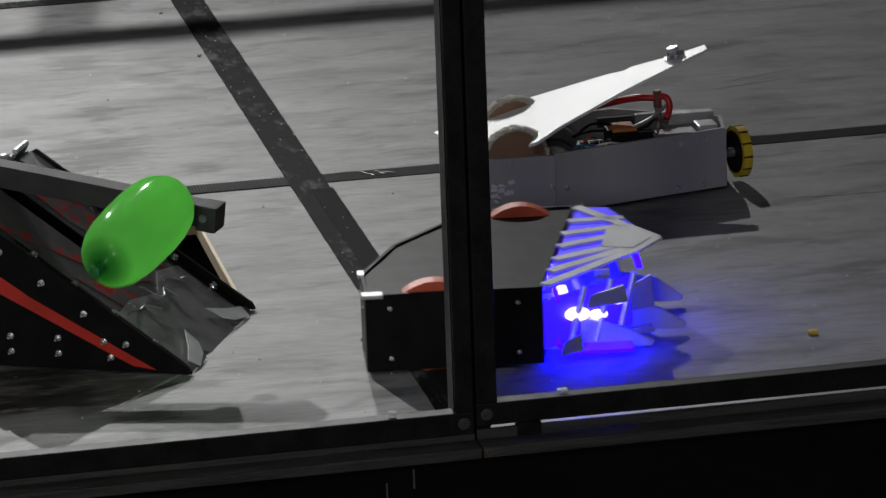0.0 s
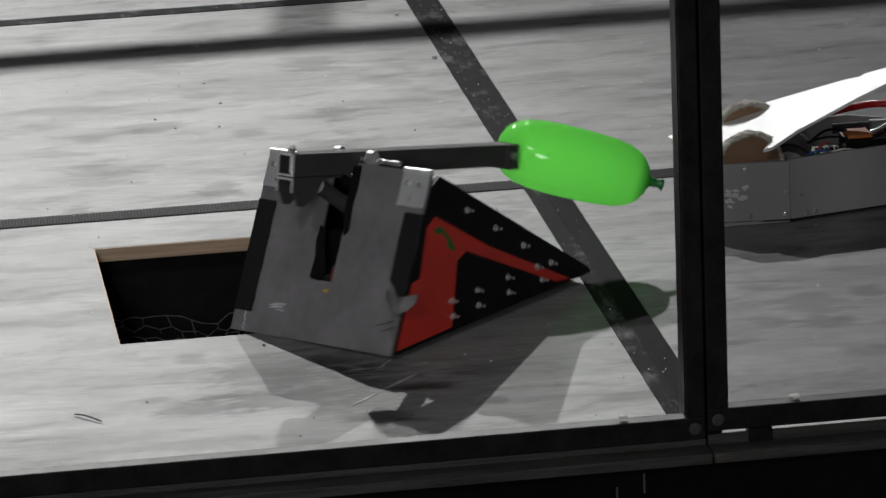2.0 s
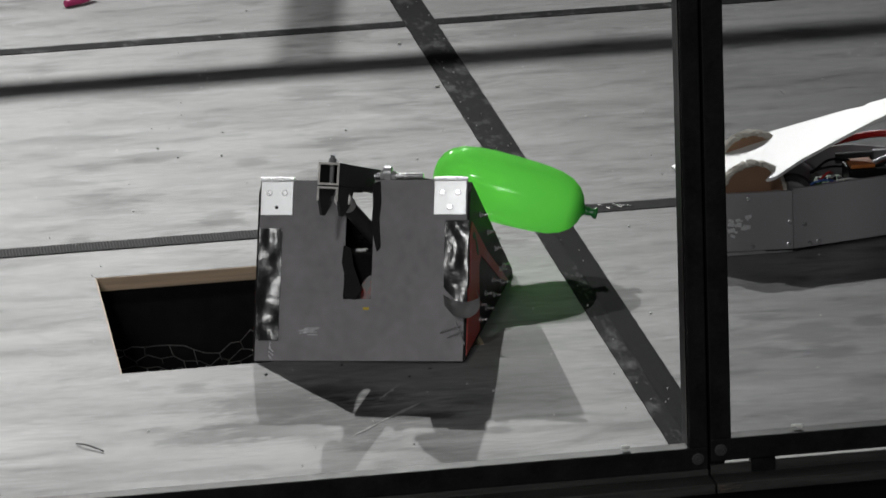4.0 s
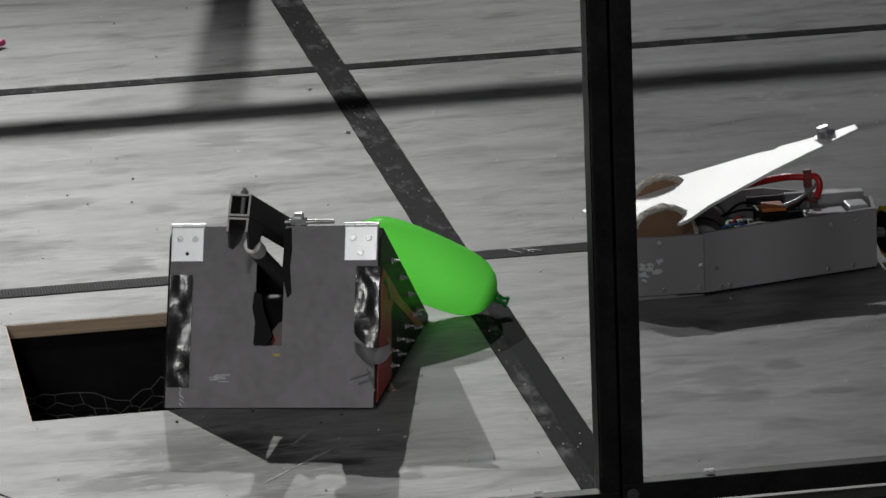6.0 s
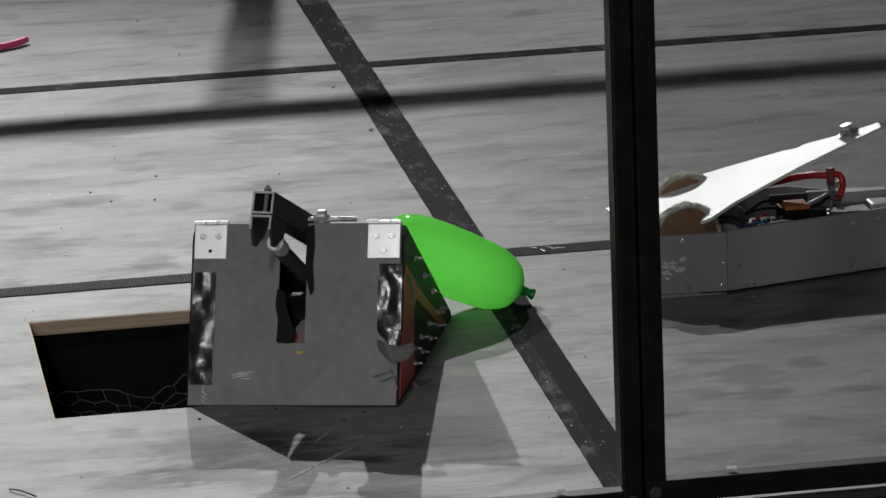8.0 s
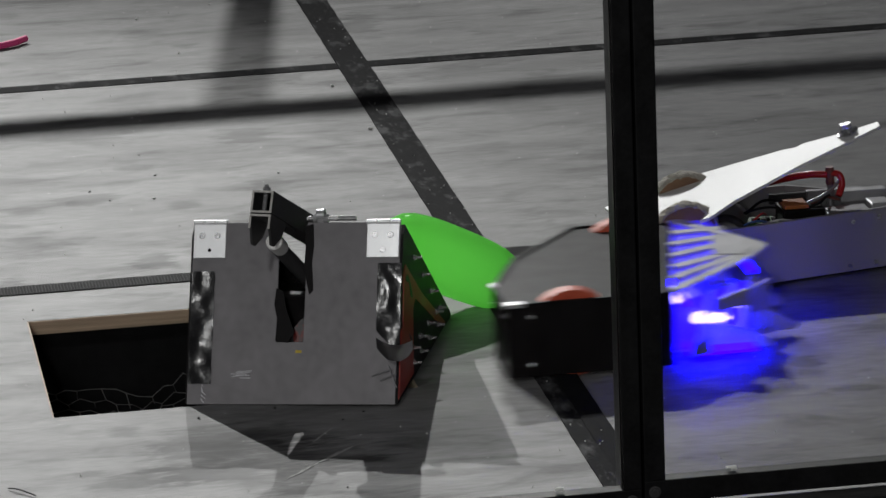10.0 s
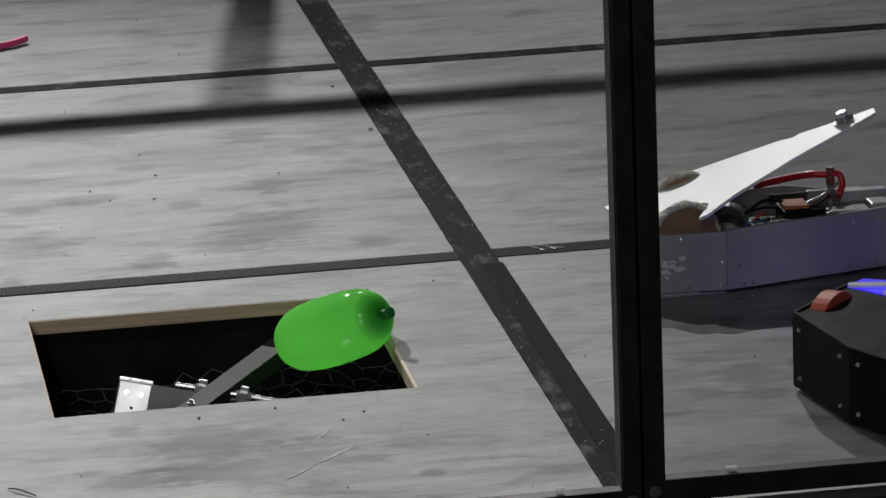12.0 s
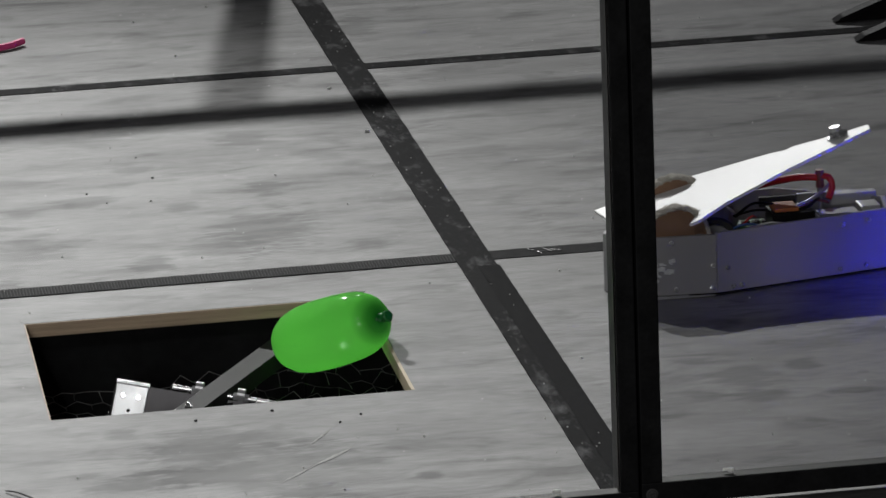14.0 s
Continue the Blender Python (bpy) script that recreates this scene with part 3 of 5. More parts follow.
def build_wall():
    build_window("window_1", -1.90, -0.0165, 0.026, 0.0215, 0.0300)
    build_window("window_2", -0.0135, 1.87, 0.0245, 0.026, 0.0385, M_PANE_GREYER)
    strip = tagged(new("sill_strip"), "black packing strips under the window frames, with a thin gap", "strip", kind="structure")
    part("strip", nbox(-1.90, WALL_Y + 0.001, 0.0222, -0.0165, WALL_Y + 0.006, 0.0298), M_LEDGE, strip)
    part("strip", nbox(-0.0135, WALL_Y + 0.001, 0.0227, 1.87, WALL_Y + 0.005, 0.0342), M_LEDGE, strip)
    part("packer", nbox(0.034, WALL_Y - 0.002, 0.0230, 0.062, WALL_Y + 0.014, 0.0383), M_FRAME, strip, "black packing block")
    post = tagged(new("wall_post"), "black steel post between two arena windows", "post", kind="structure")
    part("upright", nbox(-0.0355, WALL_Y + 0.023, -0.6, 0.008, WALL_Y + 0.060, 1.95, bevel=0.002), M_FRAME, post)
    ledge = tagged(new("wall_ledge"), "black-painted wooden ledge below the windows, scraped at its joint", "ledge", kind="structure")
    jx = -0.0135
    part("board", nbox(-3.6, WALL_Y - 0.030, 0.0095, jx - 0.0008, WALL_Y + 0.02, 0.0215, bevel=0.0015), M_LEDGE, ledge)
    part("board", nbox(jx + 0.0008, WALL_Y - 0.031, 0.0100, 3.6, WALL_Y + 0.02, 0.0225, bevel=0.0015), M_LEDGE, ledge)
    rnd = random.Random(8)
    for k in range(9):
        z = 0.0115 + 0.0011 * k
        u = jx + 0.001 + rnd.uniform(0, 0.003)
        part("splinter", nbox(u, WALL_Y - 0.0316, z, u + rnd.uniform(0.004, 0.030), WALL_Y - 0.0309, z + rnd.uniform(0.0003, 0.0007)), M_RAWEND, ledge, "scraped bare wood at the joint")
    kick = tagged(new("wall_skirt"), "black boards below the window ledge", "wall", kind="structure")
    part("board", nbox(-3.6, WALL_Y - 0.02, -0.75, 3.6, WALL_Y, 0.0085), M_CURTAIN, kick)
    for x, z0, z1 in ((-0.127, -0.040, -0.012), (-0.095, -0.022, 0.002), (-0.190, -0.060, -0.030), (-0.360, -0.062, -0.036)):
        part("paint_run", nbox(x, WALL_Y - 0.0212, z0, x + 0.0022, WALL_Y - 0.0198, z1, bevel=0.0004), M_RIB, kick, "thin pale scratch on the black board")
    side = tagged(new("wall_header"), "black beam above the windows", "beam", kind="structure")
    part("beam", nbox(-1.9, WALL_Y, 1.902, 1.9, WALL_Y + 0.06, 1.99), M_FRAME, side)


def build_far_side():
    """The far arena wall, out of sight: a rail and its posts, whose shadows lie on the floor."""
    far = tagged(new("far_wall"), "black steel rail and posts of the far arena wall", "wall", kind="structure")
    y = 3.70
    part("top_rail", nbox(-4.8, y, 2.043, 4.8, y + 0.015, 2.086), M_FRAME, far)
    for x in (-2.26, 0.178, 2.62):
        out = [(x - 0.026, 0.0), (x + 0.028, 0.0), (x + 0.028, 1.70), (x + 0.025, 2.043), (x - 0.040, 2.043), (x - 0.028, 1.70)]
        part("post", prism(out, 0.015, "y", y), M_FRAME, far, "black post that flares towards its top")
    part("kick_board", nbox(-4.8, y + 0.05, -0.3, 4.8, y + 0.08, 0.12), M_CURTAIN, far)
    hall = tagged(new("hall_walls"), "dark walls and roof of the hall around the arena", "hall", kind="structure")
    part("ground", nbox(-12, -10, -0.80, 12, 12, -0.75), M_HALL, hall)
    part("wall", nbox(-12, -10.1, -0.75, 12, -10, 6.5), M_HALL, hall)


floor = build_floor()
build_pit()
build_netting()
build_wall()
build_far_side()


# ---- wedge robot ----
WW = 0.270                 # width
RIDGE = (0.1066, 0.2100)     # ridge: forward of the rear edge, height
NOSE = 0.403


def bolt_head(bm, at, normal, r=0.0045, h=0.004, shank=0.0):
    a = Vector(at)
    n = Vector(normal).normalized()
    rod(bm, a, a + n * 0.0012, r * 1.35, 14)
    rod(bm, a + n * 0.0012, a + n * (0.0012 + h), r, 6)
    if shank:
        rod(bm, a, a + n * shank, r * 0.55, 10)
    return bm


def wedge_robot():
    bot = empty("wedge_robot", "black and red wedge robot with grey back plate and tube arm", "robot")
    rx, rz = RIDGE
    hw = WW / 2
    back = math.atan2(rx, rz)
    slope = math.atan2(rz, NOSE - rx)
    # back plate, with the slot for the arm linkage
    L = math.hypot(rx, rz)
    M = pose(0, 0, 0.0015) @ Matrix.Rotation(back, 4, "Y")      # local z up the plate
    bm = bmesh.new()
    sl, sr, sb = 0.022, -0.014, 0.080                          # slot: left, right, bottom
    box(bm, -0.003, sl, 0, 0.001, hw, L, m=M)
    box(bm, -0.003, -hw, 0, 0.001, sr, L, m=M)
    box(bm, -0.003, sr, 0, 0.001, sl, sb, m=M)
    part("back_plate", bm, M_PLATE, bot, "dark grey steel back plate with a ragged slot")
    # side panels
    for s in (1, -1):
        out = [(0.0, 0.003), (rx - 0.006, rz - 0.012), (rx + 0.010, rz - 0.004), (NOSE - 0.004, 0.010), (NOSE, 0.002)]
        part("side_panel", prism(out, 0.006, "y", s * hw - 0.003), M_BLACK, bot, "black plastic side panel")
        y = s * (hw + 0.0031)
        red = [(0.006, 0.007), (0.018, 0.030), (0.046, 0.085), (0.062, 0.087), (0.083, 0.148), (0.100, 0.158), (0.20, 0.092),
               (NOSE - 0.045, 0.006), (NOSE - 0.075, 0.010), (0.155, 0.098), (0.135, 0.090), (0.115, 0.008)]
        decal = part("decal", prism(red, 0.0007 * s, "y", y), M_RED, bot, "red vinyl flash")
        mark = [(0.094, 0.142), (0.108, 0.143), (0.118, 0.132), (0.128, 0.118), (0.134, 0.104), (0.127, 0.106), (0.119, 0.112), (0.117, 0.124), (0.110, 0.134), (0.100, 0.134)]
        part("painted_mark", prism(mark, 0.0006 * s, "y", y + 0.0009 * s), M_GREENMARK, bot, "dark green painted mark")
        spots = [(0.118, 0.022), (0.118, 0.042), (0.170, 0.022), (0.170, 0.042), (0.232, 0.022), (0.232, 0.042), (0.300, 0.020), (0.292, 0.040)]
        spots += [(rx + 0.055 + i * 0.053, rz - 0.060 - i * 0.0375) for i in range(4)]
        for u, v in spots:
            b = bmesh.new()
            bolt_head(b, (u, y, v), (0, s, 0), 0.0031, 0.0030, 0.011)
            part("bolt", b, M_BOLT, bot)
    # sloped front plate between the side panels
    M2 = Matrix.Translation((rx, 0, rz - 0.006)) @ Matrix.Rotation(slope, 4, "Y")
    SL = math.hypot(NOSE - rx, rz)
    bm = bmesh.new()
    box(bm, 0.0, 0.026, -0.004, SL * 0.70, hw - 0.004, 0.0, m=M2)
    box(bm, 0.0, -hw + 0.004, -0.004, SL * 0.70, -0.014, 0.0, m=M2)
    box(bm, 0.150, -0.014, -0.004, SL * 0.70, 0.026, 0.0, m=M2)
    part("front_plate", bm, M_SMOKE, bot, "smoky polycarbonate front slope with a slot for the arm")
    for out in ([(0.030, -0.104), (0.060, -0.106), (0.215, -0.020), (0.238, 0.030), (0.205, 0.028), (0.160, -0.030)],
                [(0.030, 0.034), (0.110, 0.030), (0.200, 0.052), (0.235, 0.085), (0.180, 0.100), (0.060, 0.088)],
                [(0.165, -0.095), (0.240, -0.080), (0.246, -0.030), (0.190, -0.060)]):
        part("front_decal", prism(out, 0.0004, "z", 0.0006), M_BLOTCH, bot, "worn red paint in blotches on the front slope").matrix_local = M2
    # bent nose plate with torn bright corners
    nose = [(SL * 0.66, -hw + 0.004), (SL * 0.99, -hw + 0.004), (SL * 0.995, -0.070), (SL * 0.955, -0.050), (SL * 0.985, -0.040), (SL * 0.99, 0.052), (SL * 0.96, 0.062),
            (SL * 0.99, 0.080), (SL * 0.985, hw - 0.004), (SL * 0.69, hw - 0.004), (SL * 0.64, 0.060), (SL * 0.70, 0.010), (SL * 0.65, -0.060)]
    part("nose_plate", prism(nose, 0.0022, "z", 0.0004), M_NOSE, bot, "scratched dull steel nose plate with torn edges").matrix_local = M2
    # crumpled clear film along the upper edge of the nose plate
    crn = random.Random(17)
    for k in range(3):
        b = bmesh.new()
        y0 = -0.085 + 0.062 * k
        pts = [(SL * (0.66 + 0.045 * j / 3 + crn.uniform(-0.022, 0.022)), y0 + 0.011 * j + crn.uniform(-0.006, 0.006), 0.003 + crn.uniform(0, 0.004)) for j in range(6)]
        tube_path(b, bend(pts, 3), 0.0009, 5)
        part("crumpled_film", b, M_ALU, bot, "crumpled shiny film").matrix_local = M2
    for s in (1, -1):
        flap = [(SL * 0.86, s * 0.045), (SL * 0.91, s * 0.078), (SL * 0.945, s * 0.112), (SL * 0.99, s * 0.104), (SL * 0.965, s * 0.070), (SL * 0.93, s * 0.052)]
        part("nose_flap", prism(flap, 0.0012, "z", 0.0034), M_ZINC, bot, "bent bright metal flap").matrix_local = M2 @ pose(0, 0, 0, 0, -0.6, 0)
        part("edge_angle", nbox(0.01, s * (hw - 0.012) - 0.010, 0.0003, SL * 0.95, s * (hw - 0.012) + 0.010, 0.0028, m=M2), M_BLACK, bot)
        for i in range(5):
            b = bmesh.new()
            p = M2 @ Vector((0.05 + i * 0.062, s * (hw - 0.014), 0.003))
            bolt_head(b, p, M2.to_3x3() @ Vector((0, 0, 1)), 0.004, 0.004)
            part("bolt", b, M_BOLT, bot)
    part("floor_pan", nbox(0.02, -hw + 0.005, 0.004, NOSE - 0.03, hw - 0.005, 0.008), M_BLACK, bot)
    part("chassis", nbox(0.055, -hw + 0.02, 0.010, 0.14, hw - 0.02, 0.075, bevel=0.003), M_DSTEEL, bot)
    # hinges on the ridge
    for yc in (hw - 0.022, -hw + 0.022):
        h = part("hinge", nbox(-0.0055, yc - 0.021, L - 0.046, -0.0032, yc + 0.021, L - 0.002, bevel=0.0006, m=M), M_ZINC, bot, "zinc-plated steel butt hinge")
        b = bmesh.new()
        for k, (a, c) in enumerate(((-0.022, -0.008), (-0.007, 0.007), (0.008, 0.022))):
            rod(b, M @ Vector((-0.003, yc + a, L + 0.0005)), M @ Vector((-0.003, yc + c, L + 0.0005)), 0.0036, 14)
        part("knuckle", b, M_ZINC, h)
        part("leaf", nbox(0.004, yc - 0.021, 0.0008, 0.044, yc + 0.021, 0.003, m=M2), M_ZINC, h)
        for dy, dz in ((-0.010, 0.017), (0.010, 0.017), (0.0, 0.036)):
            b = bmesh.new()
            p = M @ Vector((-0.0055, yc + dy, L - dz))
            if dz > 0.03 and yc > 0:
                rod(b, p, M @ Vector((-0.0058, yc + dy, L - dz)), 0.0024, 10)
                part("hole", b, M_BLACK, h)
            else:
                rod(b, p, M @ Vector((-0.0072, yc + dy, L - dz)), 0.0042, 14, 0.0036)
                rod(b, M @ Vector((-0.0072, yc + dy, L - dz)), M @ Vector((-0.0078, yc + dy, L - dz)), 0.0018, 6)
                part("screw", b, M_BOLT, h)
    # glossy black tape, wrinkled, on both edges of the back plate
    rnd = random.Random(3)
    for yc, wd, z0, z1 in ((hw - 0.0155, 0.030, 0.026, 0.172), (-hw + 0.012, 0.031, 0.070, 0.182)):
        bm = bmesh.new()
        nz, ny = 26, 6
        V = []
        for i in range(nz + 1):
            row = []
            for j in range(ny + 1):
                z = z0 + (z1 - z0) * i / nz
                taper = min(1.0, 0.25 + i / (0.30 * nz)) if yc < 0 else 1.0
                y = yc + wd * ((j / ny) * taper - 0.5) + rnd.uniform(-0.0006, 0.0006)
                lump = 0.0022 * noise.noise(Vector((y * 70, z * 45, yc * 9))) + 0.0006 * noise.noise(Vector((y * 220, z * 160, 2.0)))
                row.append(bm.verts.new(M @ Vector((-0.0052 - lump * (0.3 + math.sin(math.pi * j / ny)), y, z))))
            V.append(row)
        for i in range(nz):
            for j in range(ny):
                bm.faces.new((V[i][j], V[i][j + 1], V[i + 1][j + 1], V[i + 1][j]))
        part("tape_patch", bm, M_DUCT, bot, "wrinkled glossy black tape", smooth=True)
    # torn strip at the lower right corner
    b = bmesh.new()
    path = bend([M @ Vector((-0.006, -hw + 0.026, 0.078)), M @ Vector((-0.013, -hw + 0.010, 0.066)), M @ Vector((-0.016, -hw - 0.008, 0.064)), M @ Vector((-0.004, -hw - 0.020, 0.076)), M @ Vector((0.006, -hw - 0.014, 0.092))])
    rows = []
    for i, p in enumerate(path):
        w = 0.003 + 0.008 * math.sin(math.pi * min(1.0, 0.15 + i / len(path)))
        up = M.to_3x3() @ Vector((-0.25 * math.sin(i * 0.4), 0.12, 1.0)).normalized()
        rows.append([b.verts.new(p + up * w * u + Vector((0, 0, 0.0006 * noise.noise(p * 150)))) for u in (-1.0, -0.3, 0.4, 1.0)])
    for r0, r1 in zip(rows, rows[1:]):
        for k in range(3):
            b.faces.new((r0[k], r0[k + 1], r1[k + 1], r1[k]))
    bmesh.ops.solidify(b, geom=list(b.faces), thickness=0.0007)
    part("torn_strip", b, M_GREYTAPE, bot, "torn curl of grey tape", smooth=True)
    b = bmesh.new()
    for (a, c) in (((-0.006, -hw + 0.030, 0.036), (-0.008, -hw + 0.004, 0.044)), ((-0.006, -hw + 0.020, 0.030), (-0.009, -hw - 0.002, 0.038)), ((-0.006, -hw + 0.010, 0.050), (-0.010, -hw - 0.003, 0.020))):
        rod(b, M @ Vector(a), M @ Vector(c), 0.0010, 6)
    part("bent_wire", b, M_STEEL, bot)
    # scratches and a yellow smear
    b = bmesh.new()
    for k in range(6):
        y0, z0 = 0.070 + rnd.uniform(-0.006, 0.012), 0.034 + 0.0016 * k
        rod(b, M @ Vector((-0.0032, y0, z0)), M @ Vector((-0.0032, y0 - rnd.uniform(0.008, 0.024), z0 + rnd.uniform(-0.001, 0.001))), 0.0005, 4)
    for k in range(5):
        rod(b, M @ Vector((-0.0032, hw - 0.022 + rnd.uniform(-0.004, 0.004), 0.002 + 0.005 * k)), M @ Vector((-0.0032, hw - 0.018, 0.007 + 0.005 * k)), 0.0005, 4)
    tagged(part("scratch", b, M_DECALW, bot), kind="stuff")
    part("smear", nbox(-0.0036, -0.012, 0.066, -0.0030, -0.004, 0.0695, m=M), M_YELLOW, bot)
    # axle on the ridge, with its clamps
    b = bmesh.new()
    rod(b, (rx + 0.006, 0.062, rz + 0.006), (rx + 0.006, -0.076, rz + 0.006), 0.0034, 12)
    part("axle", b, M_BOLT, bot, "bright threaded rod")
    for y in (0.026, -0.030):
        b = bmesh.new()
        box(b, rx - 0.002, y - 0.0045, rz - 0.006, rx + 0.014, y + 0.0045, rz + 0.012, bevel=0.0015)
        rod(b, (rx + 0.006, y - 0.005, rz + 0.010), (rx + 0.006, y + 0.005, rz + 0.010), 0.0085, 18)
        rod(b, (rx + 0.006, y - 0.010, rz + 0.006), (rx + 0.006, y + 0.010, rz + 0.006), 0.0058, 6)
        part("axle_clamp", b, M_ALU, bot)
    # linkage in the slot
    e0, e1 = Vector((-0.046, 0.018, L - 0.037)), Vector((0.094, -0.022, L - 0.080))
    d = (e1 - e0).normalized()
    b = bmesh.new()
    rod(b, M @ (e0 + d * 0.004), M @ e1, 0.0100, 20)
    part("ram", b, M_DSTEEL, bot, "black ram with a bright turned end")
    b = bmesh.new()
    cap = e0 + Vector((-0.024, -0.005, -0.003))
    rod(b, M @ (cap + Vector((-0.006, 0, 0))), M @ (cap + Vector((0.030, 0, 0))), 0.0108, 24)
    rod(b, M @ (cap + Vector((-0.0072, 0, 0))), M @ (cap + Vector((-0.006, 0, 0))), 0.0094, 24, 0.0108)
    part("ram_end", b, M_TURNED, bot, "bright turned steel end")
    # added block that keeps stage light from falling through the slot
    part("slot_blocker", nbox(0.088, -0.030, 0.012, 0.106, 0.036, 0.122, bevel=0.003), M_BLACK, bot, "black block added behind the slot to stop light")
    # ragged black lever beside the slot, and torn tape that hangs in it
    lever = [(-0.0245, L - 0.088), (-0.020, L - 0.094), (-0.016, L - 0.078), (-0.0125, L - 0.060), (-0.0135, L - 0.035), (-0.012, L - 0.006), (-0.022, L - 0.003), (-0.0235, L - 0.030), (-0.0215, L - 0.052)]
    part("lever", prism(lever, 0.004, "x", -0.0085), M_BLACK, bot, "ragged black lever beside the slot").matrix_local = M
    rag = [(0.0235, 0.150), (0.0255, 0.128), (0.021, 0.110), (0.0225, 0.082), (0.006, 0.079), (-0.002, 0.092), (0.004, 0.108), (0.010, 0.124), (0.014, 0.146)]
    part("slot_rag", prism(rag, 0.0012, "x", -0.0048), M_BLACK, bot, "torn black tape in the slot").matrix_local = M
    rag = [(-0.0145, 0.116), (-0.0135, 0.085), (0.002, 0.080), (0.003, 0.100), (-0.006, 0.112)]
    part("slot_rag", prism(rag, 0.0012, "x", 0.012), M_BLOTCH, bot, "torn dull red scrap in the slot").matrix_local = M
    return bot


def tube_arm(bot):
    """The square-tube arm; its origin is the axle, x forward."""
    arm = new("arm")
    arm.parent = bot
    tagged(arm, "dark square steel tube arm")
    bm = bmesh.new()
    x0, x1, h, zb = -0.122, 0.298, 0.0142, -0.019
    t = 0.0022
    for a in ((x0, -h, zb, x1, -h + t, zb + 2 * h), (x0, h - t, zb, x1, h, zb + 2 * h),
              (x0, -h + t, zb, x1, h - t, zb + t), (x0, -h + t, zb + 2 * h - t, x1, h - t, zb + 2 * h)):
        box(bm, *a)
    part("tube", bm, M_DSTEEL, arm)
    bm = bmesh.new()
    for y0, y1 in ((-h, -h + 0.003), (h - 0.003, h)):
        out = [(x0, zb - 0.001), (-0.067, zb - 0.001), (-0.077, zb - 0.022), (-0.099, zb - 0.038), (-0.109, zb - 0.038), (x0, zb - 0.014)]
        p = prism(out, y1 - y0, "y", y0)
        me = bpy.data.meshes.new("tmp")
        p.to_mesh(me)
        p.free()
        bm.from_mesh(me)
        bpy.data.meshes.remove(me)
    box(bm, x0, -h + 0.003, zb - 0.004, -0.03, h - 0.003, zb - 0.001)
    part("bracket", bm, M_DSTEEL, arm, "dark channel bracket under the arm")
    for z0, z1 in ((zb, zb + 2 * h), (zb - 0.020, zb - 0.002)):
        bm = bmesh.new()
        r = 0.0026
        for a in ((x0 - 0.0012, -h, z0, x0, -h + r, z1), (x0 - 0.0012, h - r, z0, x0, h, z1), (x0 - 0.0012, -h + r, z1 - r, x0, h - r, z1)):
            box(bm, *a)
        if z0 == zb:
            box(bm, x0 - 0.0012, -h + r, z0, x0, h - r, z0 + r)
        part("sawn_end", bm, M_SAWN, arm, "bare sawn steel end")
    bm = bmesh.new()
    rod(bm, (x0 + 0.010, 0, zb + 2 * h), (x0 + 0.010, 0, zb + 0.006 + 2 * h), 0.0055, 6)
    rod(bm, (x0 + 0.010, 0, zb), (x0 + 0.010, 0, zb + 0.010 + 2 * h), 0.003, 10)
    part("bolt", bm, M_BOLT, arm)
    bm = bmesh.new()
    rod(bm, (x1 - 0.012, -0.022, zb + h), (x1 - 0.012, 0.022, zb + h), 0.0055, 6)
    part("end_bolt", bm, M_STEEL, arm)
    part("end_block", nbox(x1 - 0.022, -h - 0.004, zb - 0.004, x1 + 0.004, h + 0.004, zb + 0.029, bevel=0.002), M_DSTEEL, arm)
    return arm


def green_balloon():
    prof = [(0.0, 0.108), (0.014, 0.1062), (0.026, 0.1005), (0.036, 0.090), (0.0425, 0.075), (0.046, 0.055), (0.0475, 0.030), (0.0475, 0.005),
            (0.047, -0.020), (0.0458, -0.042), (0.043, -0.062), (0.0375, -0.078), (0.029, -0.090), (0.018, -0.0975), (0.009, -0.1005), (0.006, -0.104)]
    ob = tagged(finish(lathe(prof, 40), "balloon", M_BALLOON, smooth=True), "long glossy bright green balloon tied to a robot arm", "balloon")
    neck = [(0.006, -0.1035), (0.0065, -0.108), (0.005, -0.112), (0.0075, -0.117), (0.008, -0.120), (0.004, -0.121), (0.0, -0.119)]
    part("neck", lathe(neck, 20), M_KNOT, ob, "dark green rolled neck", smooth=True)
    return ob


# ---- grey robot with the white lid ----
LID_BASE = Matrix.Translation((0.164, -0.185, 0.074)) @ Matrix.Rotation(radians(-14.5), 4, "Y") @ Matrix.Rotation(radians(7), 4, "Z")


